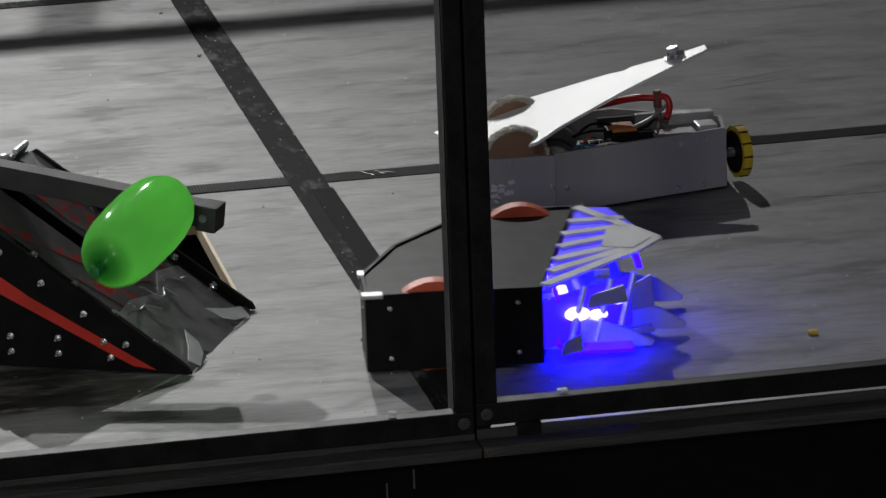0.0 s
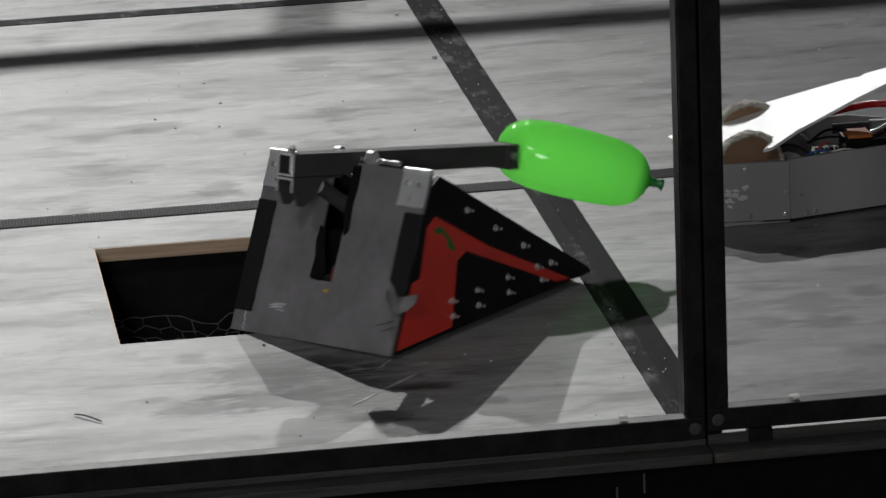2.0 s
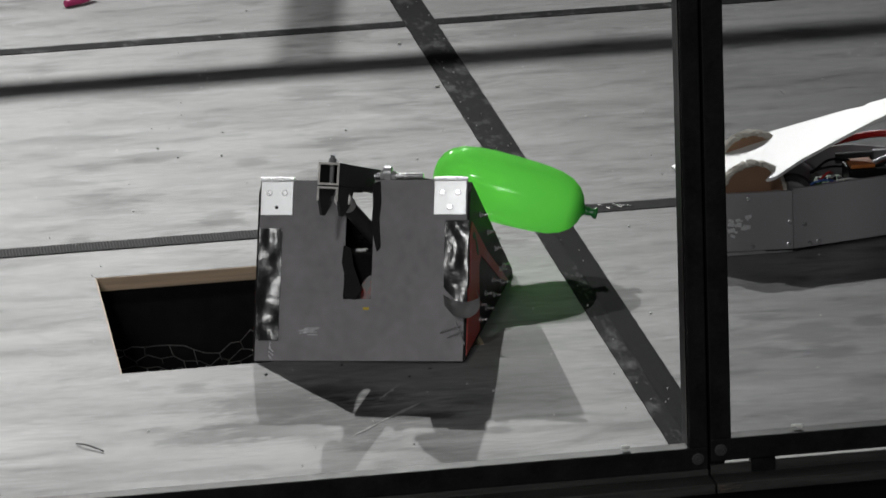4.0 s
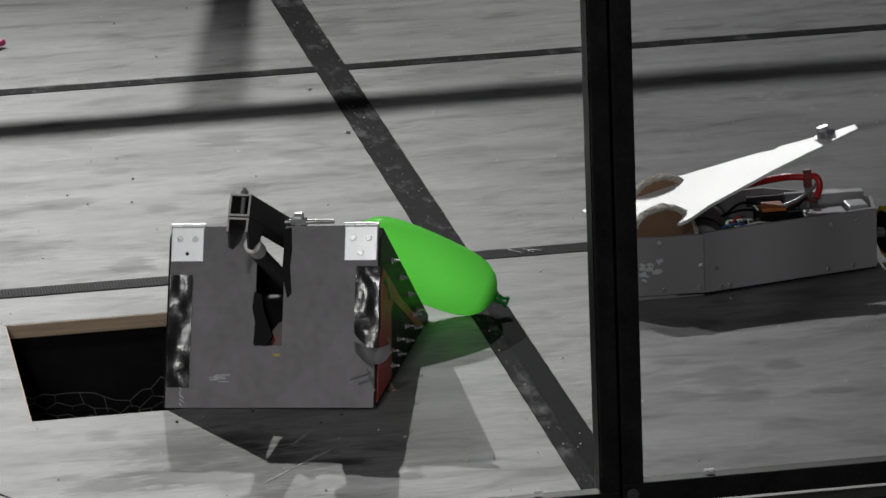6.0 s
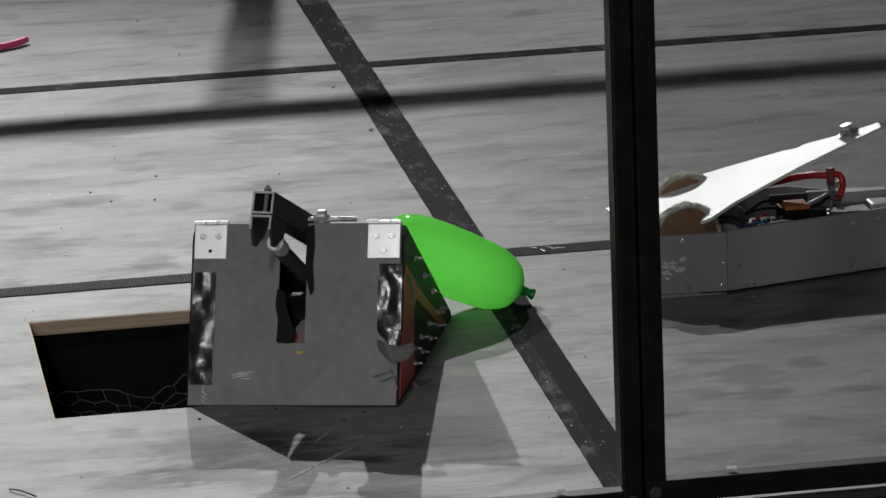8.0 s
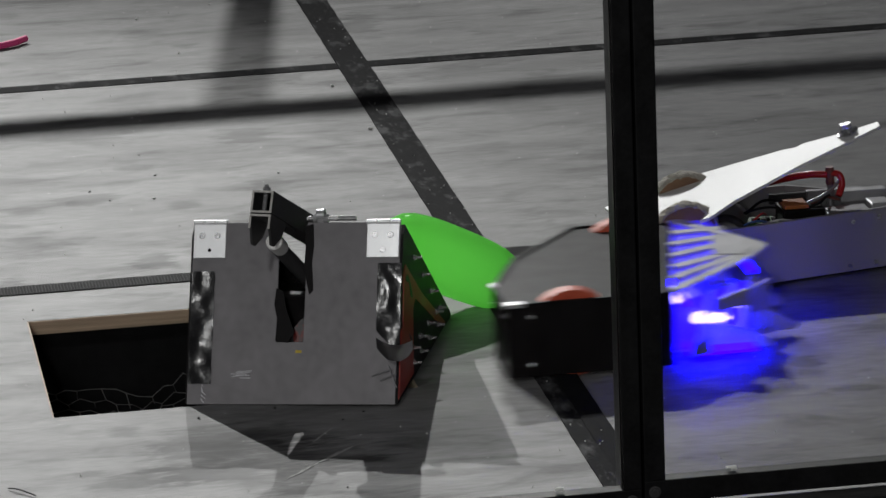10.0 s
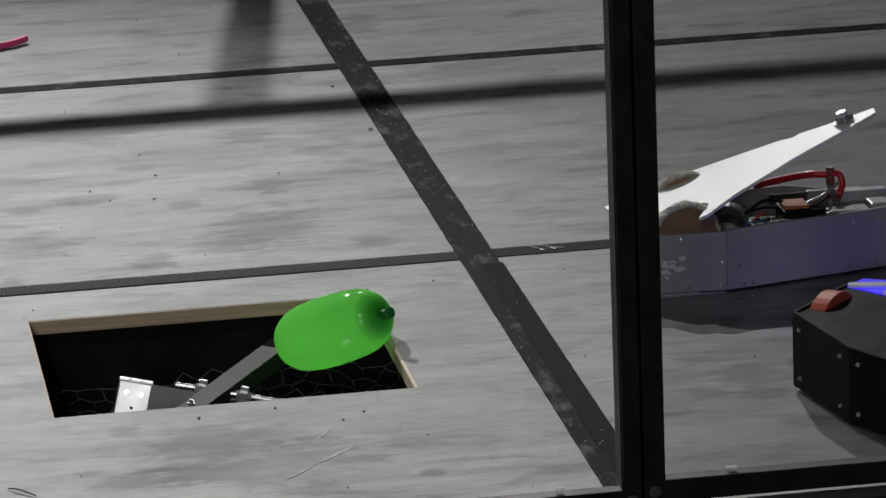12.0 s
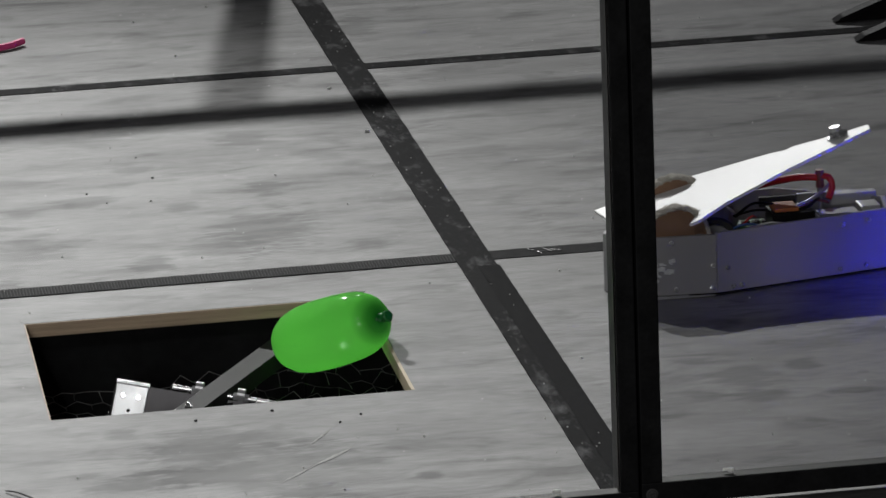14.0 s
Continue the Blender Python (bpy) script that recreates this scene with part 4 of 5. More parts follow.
def grey_robot():
    bot = empty("lifter_robot", "grey box robot with raised white lid and open electronics", "robot")
    H = 0.088
    corners = [(0.150, -0.245), (0.185, -0.287), (0.297, -0.297), (0.553, -0.238), (0.566, -0.165), (0.43, -0.075), (0.21, -0.10)]

    def panel(a, b, z0, z1, t=0.006, name="side_panel", m=M_GREY, label="grey plastic armour panel"):
        a, b = Vector(a), Vector(b)
        d = (b - a).normalized()
        n = Vector((-d.y, d.x))
        return part(name, prism([tuple(a), tuple(b), tuple(b + n * t), tuple(a + n * t)], z1 - z0, "z", z0, bevel=0.0007), m, bot, label)
    n = len(corners)
    for i in range(n):
        z1 = H if i != 2 else H + 0.002
        panel(corners[i], Vector(corners[(i + 1) % n]) - (Vector(corners[(i + 1) % n]) - Vector(corners[i])).normalized() * 0.001, 0.006, z1)
    part("base_plate", prism([(x * 0.985 + 0.005, y * 0.985 - 0.003) for x, y in corners], 0.005, "z", 0.004), M_BLACK, bot)
    part("skid", nbox(0.19, -0.292, 0.001, 0.296, -0.286, 0.0055, m=pose(0, 0, 0)), M_ALU, bot, "thin bright edge strip")
    # bolts and a torn sticker on the near side
    def on_side(u, z, first):
        a, b = (Vector(corners[1]), Vector(corners[2])) if first else (Vector(corners[2]), Vector(corners[3]))
        d = (b - a).normalized()
        p = a + (b - a) * u
        return Vector((p.x, p.y, z)), Vector((d.y, -d.x, 0))
    for u, z, f in ((0.45, 0.080, 1), (0.95, 0.045, 1), (0.50, 0.014, 1), (0.93, 0.014, 1), (0.06, 0.040, 0), (0.09, 0.012, 0), (0.14, 0.013, 0),
                    (0.73, 0.076, 0), (0.88, 0.078, 0), (0.71, 0.014, 0), (0.86, 0.014, 0)):
        b = bmesh.new()
        p, nrm = on_side(u, z, f)
        bolt_head(b, p, nrm, 0.0026, 0.0020)
        part("bolt", b, M_BOLT, bot)
    rnd = random.Random(11)
    b = bmesh.new()
    for k in range(16):
        p, nrm = on_side(0.32 + rnd.uniform(-0.10, 0.13), 0.043 + rnd.uniform(-0.015, 0.012), True)
        s = rnd.uniform(0.0015, 0.0050)
        box(b, -s, -0.0003, -s * 0.5, s, 0.0003, s * 0.6, m=Matrix.Translation(p + nrm * (0.0006 + 0.00012 * k)) @ pose(0, 0, 0, 0, rnd.uniform(-30, 30), math.degrees(math.atan2(-nrm.x, nrm.y))))
    tagged(part("scuffed_sticker", b, M_ZINC, bot, "torn silver sticker"), kind="stuff")
    # the raised white lid, cut away round two wheels
    out = [(0.014, -0.080), (0.036, -0.080), (0.046, -0.070), (0.066, -0.062), (0.092, -0.063), (0.112, -0.074), (0.116, -0.086), (0.086, -0.124), (0.100, -0.126),
           (0.150, -0.096), (0.260, -0.054), (0.402, -0.016), (0.407, 0.006), (0.352, 0.016), (0.300, 0.034), (0.290, 0.028), (0.272, 0.040), (0.150, 0.072),
           (0.118, 0.078), (0.112, 0.068), (0.085, 0.060), (0.050, 0.066), (0.040, 0.080), (0.014, 0.080)]
    lid = part("lid", prism(out, 0.0045, "z", 0.0035, bevel=0.0006), M_WHITE, bot, "raised white plastic lid")
    lid.matrix_local = LID_BASE
    b = bmesh.new()
    c = Vector((0.358, 0.000, 0.008))
    bmesh.ops.create_uvsphere(b, u_segments=14, v_segments=8, radius=0.0105, matrix=Matrix.Translation(c + Vector((0, 0, 0.003))))
    rod(b, c, c + Vector((0, 0, 0.016)), 0.0085, 6)
    rod(b, c, c + Vector((0, 0, 0.0025)), 0.015, 18)
    rod(b, c - Vector((0.012, 0.006, -0.004)), c + Vector((0.013, -0.004, 0.004)), 0.005, 8)
    part("lid_nut", b, M_BOLT, lid, "bright domed nut and bolt")
    # wheels under the lid
    for x, y, z in ((0.248, -0.264, 0.077), (0.277, -0.119, 0.081)):
        r = 0.043
        b = bmesh.new()
        rod(b, (x, y - 0.009, z), (x, y + 0.009, z), r, 32)
        w = part("wheel", b, M_BROWN, bot, "brown wheel standing up through the lid's cut-out")
        b = bmesh.new()
        n = 72
        rings = []
        for k in range(n):
            ang = 2 * math.pi * k / n
            q = []
            for j in range(8):
                c = 2 * math.pi * j / 8
                rr = r + 0.0015 + 0.0044 * math.cos(c) + rnd.uniform(-0.0017, 0.0017)
                q.append(b.verts.new((x + rr * math.cos(ang), y + 0.011 * math.sin(c) + rnd.uniform(-0.001, 0.001), z + rr * math.sin(ang))))
            rings.append(q)
        for k in range(n):
            for j in range(8):
                b.faces.new((rings[k][j], rings[k][(j + 1) % 8], rings[(k + 1) % n][(j + 1) % 8], rings[(k + 1) % n][j]))
        part("tread", b, M_TORN, w, "rough pale knobbly tread")
        b = bmesh.new()
        rod(b, (x + 0.03, y - 0.0105, z - 0.004), (x + 0.03, y - 0.009, z - 0.004), 0.012, 20)
        part("hub_plate", b, M_STEEL, w)
    # the yellow wheel at the end
    M = Matrix.Translation((0.579, -0.200, 0.044)) @ Matrix.Rotation(radians(98), 4, "Z")
    b = bmesh.new()
    rod(b, M @ Vector((0, 0.005, 0)), M @ Vector((0, -0.008, 0)), 0.0365, 30)
    w = part("end_wheel", b, M_YELLOW, bot, "yellow rubber wheel with a black hub")
    b = bmesh.new()
    for s in (0.0055, -0.0085):
        rod(b, M @ Vector((0, s - 0.0015, 0)), M @ Vector((0, s + 0.0015, 0)), 0.030, 24)
    for k in range(12):
        a = 2 * math.pi * k / 12
        p = M @ Vector((0.0362 * math.cos(a), -0.0015, 0.0362 * math.sin(a)))
        rod(b, p + M.to_3x3() @ Vector((0, 0.0066, 0)), p - M.to_3x3() @ Vector((0, 0.0066, 0)), 0.0013, 6)
    part("hub", b, M_BLACK, w)
    b = bmesh.new()
    rod(b, M @ Vector((0, 0.006, 0)), M @ Vector((0, 0.030, 0)), 0.007, 12)
    part("stub_axle", b, M_STEEL, w)
    # open electronics
    b = bmesh.new()
    rod(b, (0.315, -0.215, 0.062), (0.335, -0.150, 0.062), 0.027, 22)
    part("motor", b, M_STEEL, bot, "silver motor can")
    b = bmesh.new()
    rod(b, (0.310, -0.232, 0.060), (0.314, -0.218, 0.060), 0.031, 24)
    part("gearbox", b, M_DSTEEL, bot)
    part("battery", nbox(0.395, -0.215, 0.030, 0.455, -0.165, 0.088, bevel=0.003), M_BLACK, bot)
    part("battery_wrap", nbox(0.398, -0.213, 0.089, 0.432, -0.175, 0.094, bevel=0.001), M_COPPER, bot, "orange battery wrap")
    part("speed_controller", nbox(0.455, -0.236, 0.05, 0.515, -0.195, 0.084, bevel=0.002), M_ALU, bot, "finned aluminium speed controller")
    part("bracket", nbox(0.490, -0.160, 0.078, 0.556, -0.140, 0.094, bevel=0.002), M_ALU, bot)
    part("bracket", nbox(0.45, -0.13, 0.06, 0.53, -0.12, 0.09, bevel=0.001), M_STEEL, bot)
    b = bmesh.new()
    rod(b, (0.478, -0.150, 0.050), (0.478, -0.150, 0.112), 0.0045, 12)
    part("terminal", b, M_STEEL, bot)
    b = bmesh.new()
    rod(b, (0.478, -0.150, 0.104), (0.477, -0.151, 0.129), 0.0062, 14, 0.0058)
    part("sleeve", b, M_SHRINK, bot, "brown heat-shrink sleeve", smooth=False)
    part("heat_sink", nbox(0.456, -0.234, 0.0845, 0.512, -0.204, 0.087, bevel=0.0006), M_STEEL, bot)
    part("cell", nbox(0.518, -0.222, 0.055, 0.546, -0.188, 0.091, bevel=0.002), M_ALU, bot, "silver battery cell")
    part("rail", nbox(0.40, -0.112, 0.070, 0.515, -0.104, 0.084, bevel=0.001), M_DSTEEL, bot)
    part("circuit_board", nbox(0.352, -0.205, 0.066, 0.392, -0.165, 0.069, m=pose(0, 0, 0)), M_GREENMARK, bot)
    for k in range(5):
        part("chip", nbox(0.356 + 0.007 * k, -0.198 + 0.006 * (k % 2), 0.069, 0.361 + 0.007 * k, -0.188 + 0.006 * (k % 2), 0.074), M_BLACK, bot)
    b = bmesh.new()
    rod(b, (0.3085, -0.236, 0.060), (0.310, -0.232, 0.060), 0.024, 24)
    for k in range(6):
        q = math.pi * k / 3
        bolt_head(b, (0.3085 + 0.019 * math.cos(q), -0.236, 0.060 + 0.019 * math.sin(q)), (0, -1, 0), 0.002, 0.002)
    part("gear_cover", b, M_ALU, bot)
    wires = [([(0.385, -0.085, 0.092), (0.420, -0.115, 0.107), (0.450, -0.140, 0.117), (0.474, -0.151, 0.118)], 0.0052, M_CABLE),
             ([(0.478, -0.152, 0.120), (0.490, -0.153, 0.117), (0.493, -0.158, 0.104), (0.486, -0.165, 0.090)], 0.0048, M_CABLE),
             ([(0.330, -0.232, 0.074), (0.345, -0.240, 0.083), (0.365, -0.232, 0.080), (0.385, -0.218, 0.068)], 0.0016, M_CABLE_B),
             ([(0.336, -0.236, 0.070), (0.356, -0.246, 0.080), (0.378, -0.232, 0.076), (0.396, -0.220, 0.066)], 0.0016, M_PURPLE),
             ([(0.340, -0.210, 0.088), (0.365, -0.215, 0.095), (0.390, -0.200, 0.090)], 0.0018, M_BLACK),
             ([(0.345, -0.200, 0.084), (0.372, -0.190, 0.098), (0.402, -0.185, 0.094)], 0.0020, M_BLACK),
             ([(0.430, -0.200, 0.092), (0.455, -0.190, 0.098), (0.480, -0.165, 0.104), (0.492, -0.150, 0.112)], 0.0026, M_ALU),
             ([(0.432, -0.210, 0.090), (0.445, -0.218, 0.096), (0.460, -0.200, 0.100), (0.470, -0.175, 0.094)], 0.0020, M_BLACK),
             ([(0.440, -0.190, 0.088), (0.462, -0.180, 0.094), (0.484, -0.178, 0.088)], 0.0022, M_SHRINK),
             ([(0.350, -0.222, 0.078), (0.362, -0.226, 0.090), (0.372, -0.210, 0.084)], 0.0014, M_CABLE),
             ([(0.358, -0.228, 0.074), (0.384, -0.236, 0.082), (0.410, -0.226, 0.076)], 0.0013, M_DEBRIS)]
    for pts, r, m in wires:
        b = bmesh.new()
        tube_path(b, bend(pts, 6), r, 8)
        part("cable", b, m, bot, smooth=True)
    return bot, lid


# ---- black robot with blue lights ----
def spinner_robot():
    bot = empty("lit_robot", "black flat armoured robot with blue glowing front and orange wheels", "robot")
    Z0, Z1 = 0.006, 0.104
    plan = [(-0.140, -0.160), (-0.142, -0.066), (-0.095, 0.055), (0.012, 0.192), (0.150, 0.192), (0.120, 0.05), (0.078, -0.160)]
    t = 0.006
    n = len(plan)
    for i in (0, 1, 2, 3, 6):
        a, b = Vector(plan[i]), Vector(plan[(i + 1) % n])
        d = (b - a).normalized()
        nn = Vector((d.y, -d.x))
        part("armour_panel", prism([tuple(a), tuple(b), tuple(b + nn * t), tuple(a + nn * t)], Z1 - Z0, "z", Z0, bevel=0.0008), M_BLACK, bot, "black plastic armour panel")
        for u in (0.14, 0.86):
            for z in (0.022, 0.086):
                bb = bmesh.new()
                p = a + (b - a) * u
                bolt_head(bb, (p.x, p.y, z), (-nn.x, -nn.y, 0), 0.0022, 0.002)
                part("bolt", bb, M_BOLT, bot)
    part("top_plate", prism([(x * 0.97, y * 0.97) for x, y in plan], 0.005, "z", Z1 - 0.008), M_BLACK, bot, "black top plate")
    part("base_plate", prism([(x * 0.96, y * 0.96) for x, y in plan], 0.005, "z", Z0 - 0.002), M_BLACK, bot)
    # edge strip, bright worn metal at the rear corners
    part("corner_strip", nbox(-0.144, -0.164, Z1 - 0.004, -0.118, -0.148, Z1 + 0.001, bevel=0.001), M_ALU, bot, "bright worn corner strip")
    part("corner_strip", nbox(-0.145, -0.075, Z1 - 0.004, -0.136, -0.055, Z1 + 0.001, bevel=0.001), M_ALU, bot)
    # wheels that stand proud of the top
    for x, y in ((-0.055, -0.142), (0.075, 0.170)):
        b = bmesh.new()
        rod(b, (x, y - 0.011, 0.058), (x, y + 0.011, 0.058), 0.0575, 36)
        w = part("wheel", b, M_ORANGE, bot, "orange-red rubber wheel standing proud of the top")
        b = bmesh.new()
        rod(b, (x, y - 0.0125, 0.058), (x, y + 0.0125, 0.058), 0.043, 30)
        part("hub", b, M_BLACK, w)
    # lid over the blue lights, its glow put into the material, with white strips
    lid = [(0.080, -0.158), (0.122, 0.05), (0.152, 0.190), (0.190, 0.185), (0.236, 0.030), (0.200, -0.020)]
    part("front_lid", prism(lid, 0.004, "z", Z1 - 0.007), M_BLUEDIM, bot, "front lid whose own blue glow stands for light from beneath")
    for a, b_ in (((0.082, -0.150), (0.205, -0.022)), ((0.092, -0.095), (0.200, -0.010)), ((0.102, -0.045), (0.185, 0.000)), ((0.112, 0.010), (0.185, 0.045)),
                  ((0.122, 0.065), (0.195, 0.085)), ((0.135, 0.120), (0.205, 0.125)), ((0.150, 0.185), (0.238, 0.028)), ((0.205, -0.022), (0.238, 0.028))):
        a, b_ = Vector(a), Vector(b_)
        nn = Vector((-(b_ - a).y, (b_ - a).x)).normalized() * 0.0075
        part("white_strip", prism([tuple(a - nn), tuple(b_ - nn), tuple(b_ + nn), tuple(a + nn)], 0.003, "z", Z1 - 0.0025), M_DECALW, bot, "narrow white strip")
    part("white_plate", prism([(0.165, -0.005), (0.205, -0.018), (0.232, 0.025), (0.200, 0.085), (0.178, 0.070)], 0.004, "z", Z1 - 0.002, bevel=0.001), M_DECALW, bot, "scratched pale plate")
    # front: forks and the glowing weapon bay
    for y0, x1, z in ((-0.120, 0.215, 0.040), (-0.055, 0.262, 0.045), (0.060, 0.270, 0.050), (0.125, 0.225, 0.040)):
        out = [(0.075, 0.010), (x1, 0.008), (x1 + 0.004, 0.014), (x1 - 0.03, z * 0.8), (0.10, z + 0.018), (0.075, z + 0.018)]
        part("fork", prism(out, 0.008, "y", y0, bevel=0.0008), M_ALU, bot, "pale steel fork")
    b = bmesh.new()
    rod(b, (0.160, -0.080, 0.055), (0.160, 0.110, 0.055), 0.032, 24)
    drum = part("drum", b, M_STEEL, bot, "steel drum in the lit weapon bay")
    for k in range(2):
        b = bmesh.new()
        box(b, 0.150, -0.070 + 0.09 * k, 0.082, 0.170, -0.020 + 0.09 * k, 0.096, bevel=0.002)
        part("tooth", b, M_ALU, drum)
    for y in (-0.135, -0.03, 0.08, 0.165):
        part("light_strip", nbox(0.094, y - 0.026, 0.024, 0.099, y + 0.026, 0.031, bevel=0.001), M_BLUE, bot, "glowing blue light strip")
        part("light_strip", nbox(0.094, y - 0.026, 0.082, 0.099, y + 0.026, 0.089, bevel=0.001), M_BLUE, bot, "glowing blue light strip")
    part("light_core", nbox(0.100, -0.066, 0.048, 0.118, -0.030, 0.066, bevel=0.004), M_BLUEHOT, bot, "white-hot blue lamp")
    part("light_core", nbox(0.100, 0.020, 0.048, 0.114, 0.045, 0.060, bevel=0.004), M_BLUEHOT, bot, "white-hot blue lamp")
    # the blue light on this panel is emitted by its material
    part("light_diffuser", prism([(0.080, -0.154), (0.196, -0.070), (0.193, -0.066), (0.077, -0.150)], 0.062, "z", 0.022), M_BLUEPANEL, bot, "blue diffuser panel that glows by its own material")
    for x, y, z, r in ((0.122, -0.132, 0.058, 0.011), (0.150, -0.112, 0.050, 0.008), (0.176, -0.094, 0.062, 0.007)):
        b = bmesh.new()
        bmesh.ops.create_uvsphere(b, u_segments=16, v_segments=10, radius=r, matrix=Matrix.Translation((x, y, z)) @ Matrix.Diagonal((1.5, 1.0, 0.8, 1)))
        part("light_core", b, M_BLUEHOT, bot, "white-hot blue lamp", smooth=True)
    for x, y, dx, z0, z1 in ((0.098, -0.158, 0.030, 0.012, 0.040), (0.135, -0.138, 0.050, 0.066, 0.094), (0.160, -0.118, 0.060, 0.020, 0.036), (0.192, -0.092, 0.030, 0.045, 0.092)):
        part("guard", prism([(x, z0), (x + dx, z0 + 0.006), (x + dx * 0.9, z1), (x + 0.004, z1 - 0.012)], 0.004, "y", y, bevel=0.0006), M_STEEL, bot, "bent steel guard before the lights")
    part("light_strip", nbox(0.205, -0.045, 0.086, 0.212, 0.060, 0.092, bevel=0.001), M_BLUE, bot, "glowing blue light strip")
    part("light_strip", nbox(0.100, -0.150, 0.012, 0.190, -0.080, 0.016, m=pose(0, 0, 0)), M_BLUE, bot, "glowing blue light strip")
    for k, (x, y) in enumerate(((0.110, -0.145), (0.145, -0.120), (0.176, -0.098))):
        b = bmesh.new()
        rod(b, (x, y, 0.018), (x + 0.022, y + 0.012, 0.094), 0.004, 10)
        part("strut", b, M_ALU, bot, "pale strut before the lights")
    part("under_light", nbox(0.00, -0.1515, 0.010, 0.055, -0.1495, 0.014), M_BLUE, bot, "glowing blue light strip")
    return bot


def dark_robot():
    bot = empty("dark_robot", "low black wedge-fronted robot at the far side", "robot")
    out = [(-0.10, 0.012), (0.10, 0.012), (0.09, 0.085), (0.02, 0.115), (-0.10, 0.110)]
    part("body", prism(out, 0.20, "y", -0.10, bevel=0.004), M_BLACK, bot)
    for y in (-0.09, 0.06):
        part("front_arm", prism([(0.095, 0.004), (0.20, 0.003), (0.185, 0.012), (0.095, 0.045)], 0.03, "y", y, bevel=0.001), M_BLACK, bot)
    for y in (-0.125, 0.105):
        b = bmesh.new()
        rod(b, (-0.03, y, 0.045), (-0.03, y + 0.02, 0.045), 0.045, 28)
        part("wheel", b, M_BLACK, bot)
    return bot


wedge = wedge_robot()
arm = tube_arm(wedge)
balloon = green_balloon()
lifter, lifter_lid = grey_robot()
lit = spinner_robot()
dark = dark_robot()


# ---- small things on the floor ----
def debris():
    rnd = random.Random(21)
    b = bmesh.new()
    rod(b, (0, 0, 0), (0.034, 0.020, 0.001), 0.0062, 12)
    rod(b, (0.034, 0.020, 0.001), (0.052, 0.040, 0.002), 0.0062, 12, 0.0058)
    pink = tagged(finish(b, "foam_stick", M_PINK, smooth=False), "short bright pink foam stick lying on the floor", "foam stick")
    pink.matrix_world = pose(-0.574, 1.520, 0.0063)
    b = bmesh.new()
    tube_path(b, bend([(0, 0, 0.002), (0.012, -0.014, 0.004), (0.030, -0.036, 0.002)], 5), 0.0010, 6)
    twig = tagged(finish(b, "twig", M_DARKBIT), "thin dark twig lying on the floor", "twig")
    twig.matrix_world = pose(-0.722, -0.872, 0)
    dark_at = ((-0.409, 0.714), (-0.397, 0.581), (-0.503, 0.513), (-0.478, 0.451), (-0.081, -0.116), (-0.467, -0.654), (-0.368, -0.639), (-0.261, -0.684), (-0.291, -0.709), (-0.323, -0.975), (-0.392, 0.278), (-0.685, -0.015))
    pale_at = ((-0.213, 0.541), (-0.131, 0.340), (-0.413, 0.444), (-0.568, 0.170), (-0.198, -0.795), (-0.336, 1.744), (-0.319, 1.681), (-0.181, 1.763), (-0.275, 1.393), (0.104, -0.107), (0.245, 0.518), (0.054, -0.523))
    chips = [(x, y, rnd.uniform(0.0018, 0.0034), M_DARKBIT) for x, y in dark_at] + [(x, y, rnd.uniform(0.0022, 0.0036), M_DEBRIS) for x, y in pale_at]
    chips += [(-0.038, 0.768, 0.006, M_DEBRIS), (-0.056, 1.074, 0.005, M_DEBRIS)]
    for x, y, s, m in chips:
        b = bmesh.new()
        bmesh.ops.create_icosphere(b, subdivisions=2, radius=s * 0.6)
        for v in b.verts:
            v.co = Vector((v.co.x * rnd.uniform(0.8, 1.4), v.co.y * rnd.uniform(0.7, 1.2), v.co.z * rnd.uniform(0.5, 0.8)))
        c = tagged(finish(b, "chip", m), "small broken chip lying on the floor", "debris", "chips on the floor")
        c.location = (x, y, s * 0.4)
    b = bmesh.new()
    box(b, -0.006, -0.004, 0, 0.006, 0.004, 0.005, bevel=0.001)
    y = tagged(finish(b, "yellow_chip", M_YELLOW), "small yellow plastic chip on the floor", "debris", "chips on the floor")
    y.location = (0.485, -0.905, 0.0005)
    b = bmesh.new()
    for k in range(9):
        x, y = 0.080 + 0.0052 * k, rnd.uniform(-0.010, 0.012)
        rod(b, (x, y, 0.0030), (x + rnd.uniform(0.004, 0.010), y - rnd.uniform(0.003, 0.014), 0.0034), 0.0007, 5)
    tagged(finish(b, "paint_flake", M_BOLT), "silvery flakes stuck on the seam tape", "debris", kind="stuff")
    b = bmesh.new()
    for x0, y0, x1, y1, w in ((-0.392, -0.927, -0.345, -0.872, 0.0016), (-0.345, -0.872, -0.294, -0.819, 0.0028), (-0.340, -0.790, -0.306, -0.733, 0.0013), (0.66, 0.30, 0.80, 0.335, 0.0015), (0.69, 0.335, 0.86, 0.40, 0.0015),
                              (0.61, -0.30, 0.76, -0.315, 0.0018), (0.70, -0.312, 0.90, -0.305, 0.0016)):
        n = Vector((-(y1 - y0), x1 - x0)).normalized()
        last = None
        for k in range(15):
            f = k / 14
            c = Vector((x0 + (x1 - x0) * f, y0 + (y1 - y0) * f)) + n * rnd.uniform(-0.0008, 0.0008)
            q = w * (0.25 + math.sin(math.pi * f)) * rnd.uniform(0.5, 1.2)
            now = [b.verts.new((*(c + n * q), 0.0006)), b.verts.new((*(c - n * q), 0.0006))]
            if last:
                b.faces.new((last[0], now[0], now[1], last[1]))
            last = now
    tagged(finish(b, "scratch_marks", M_SCUFF), "pale scratches scored into the painted floor", "scratches", kind="stuff")
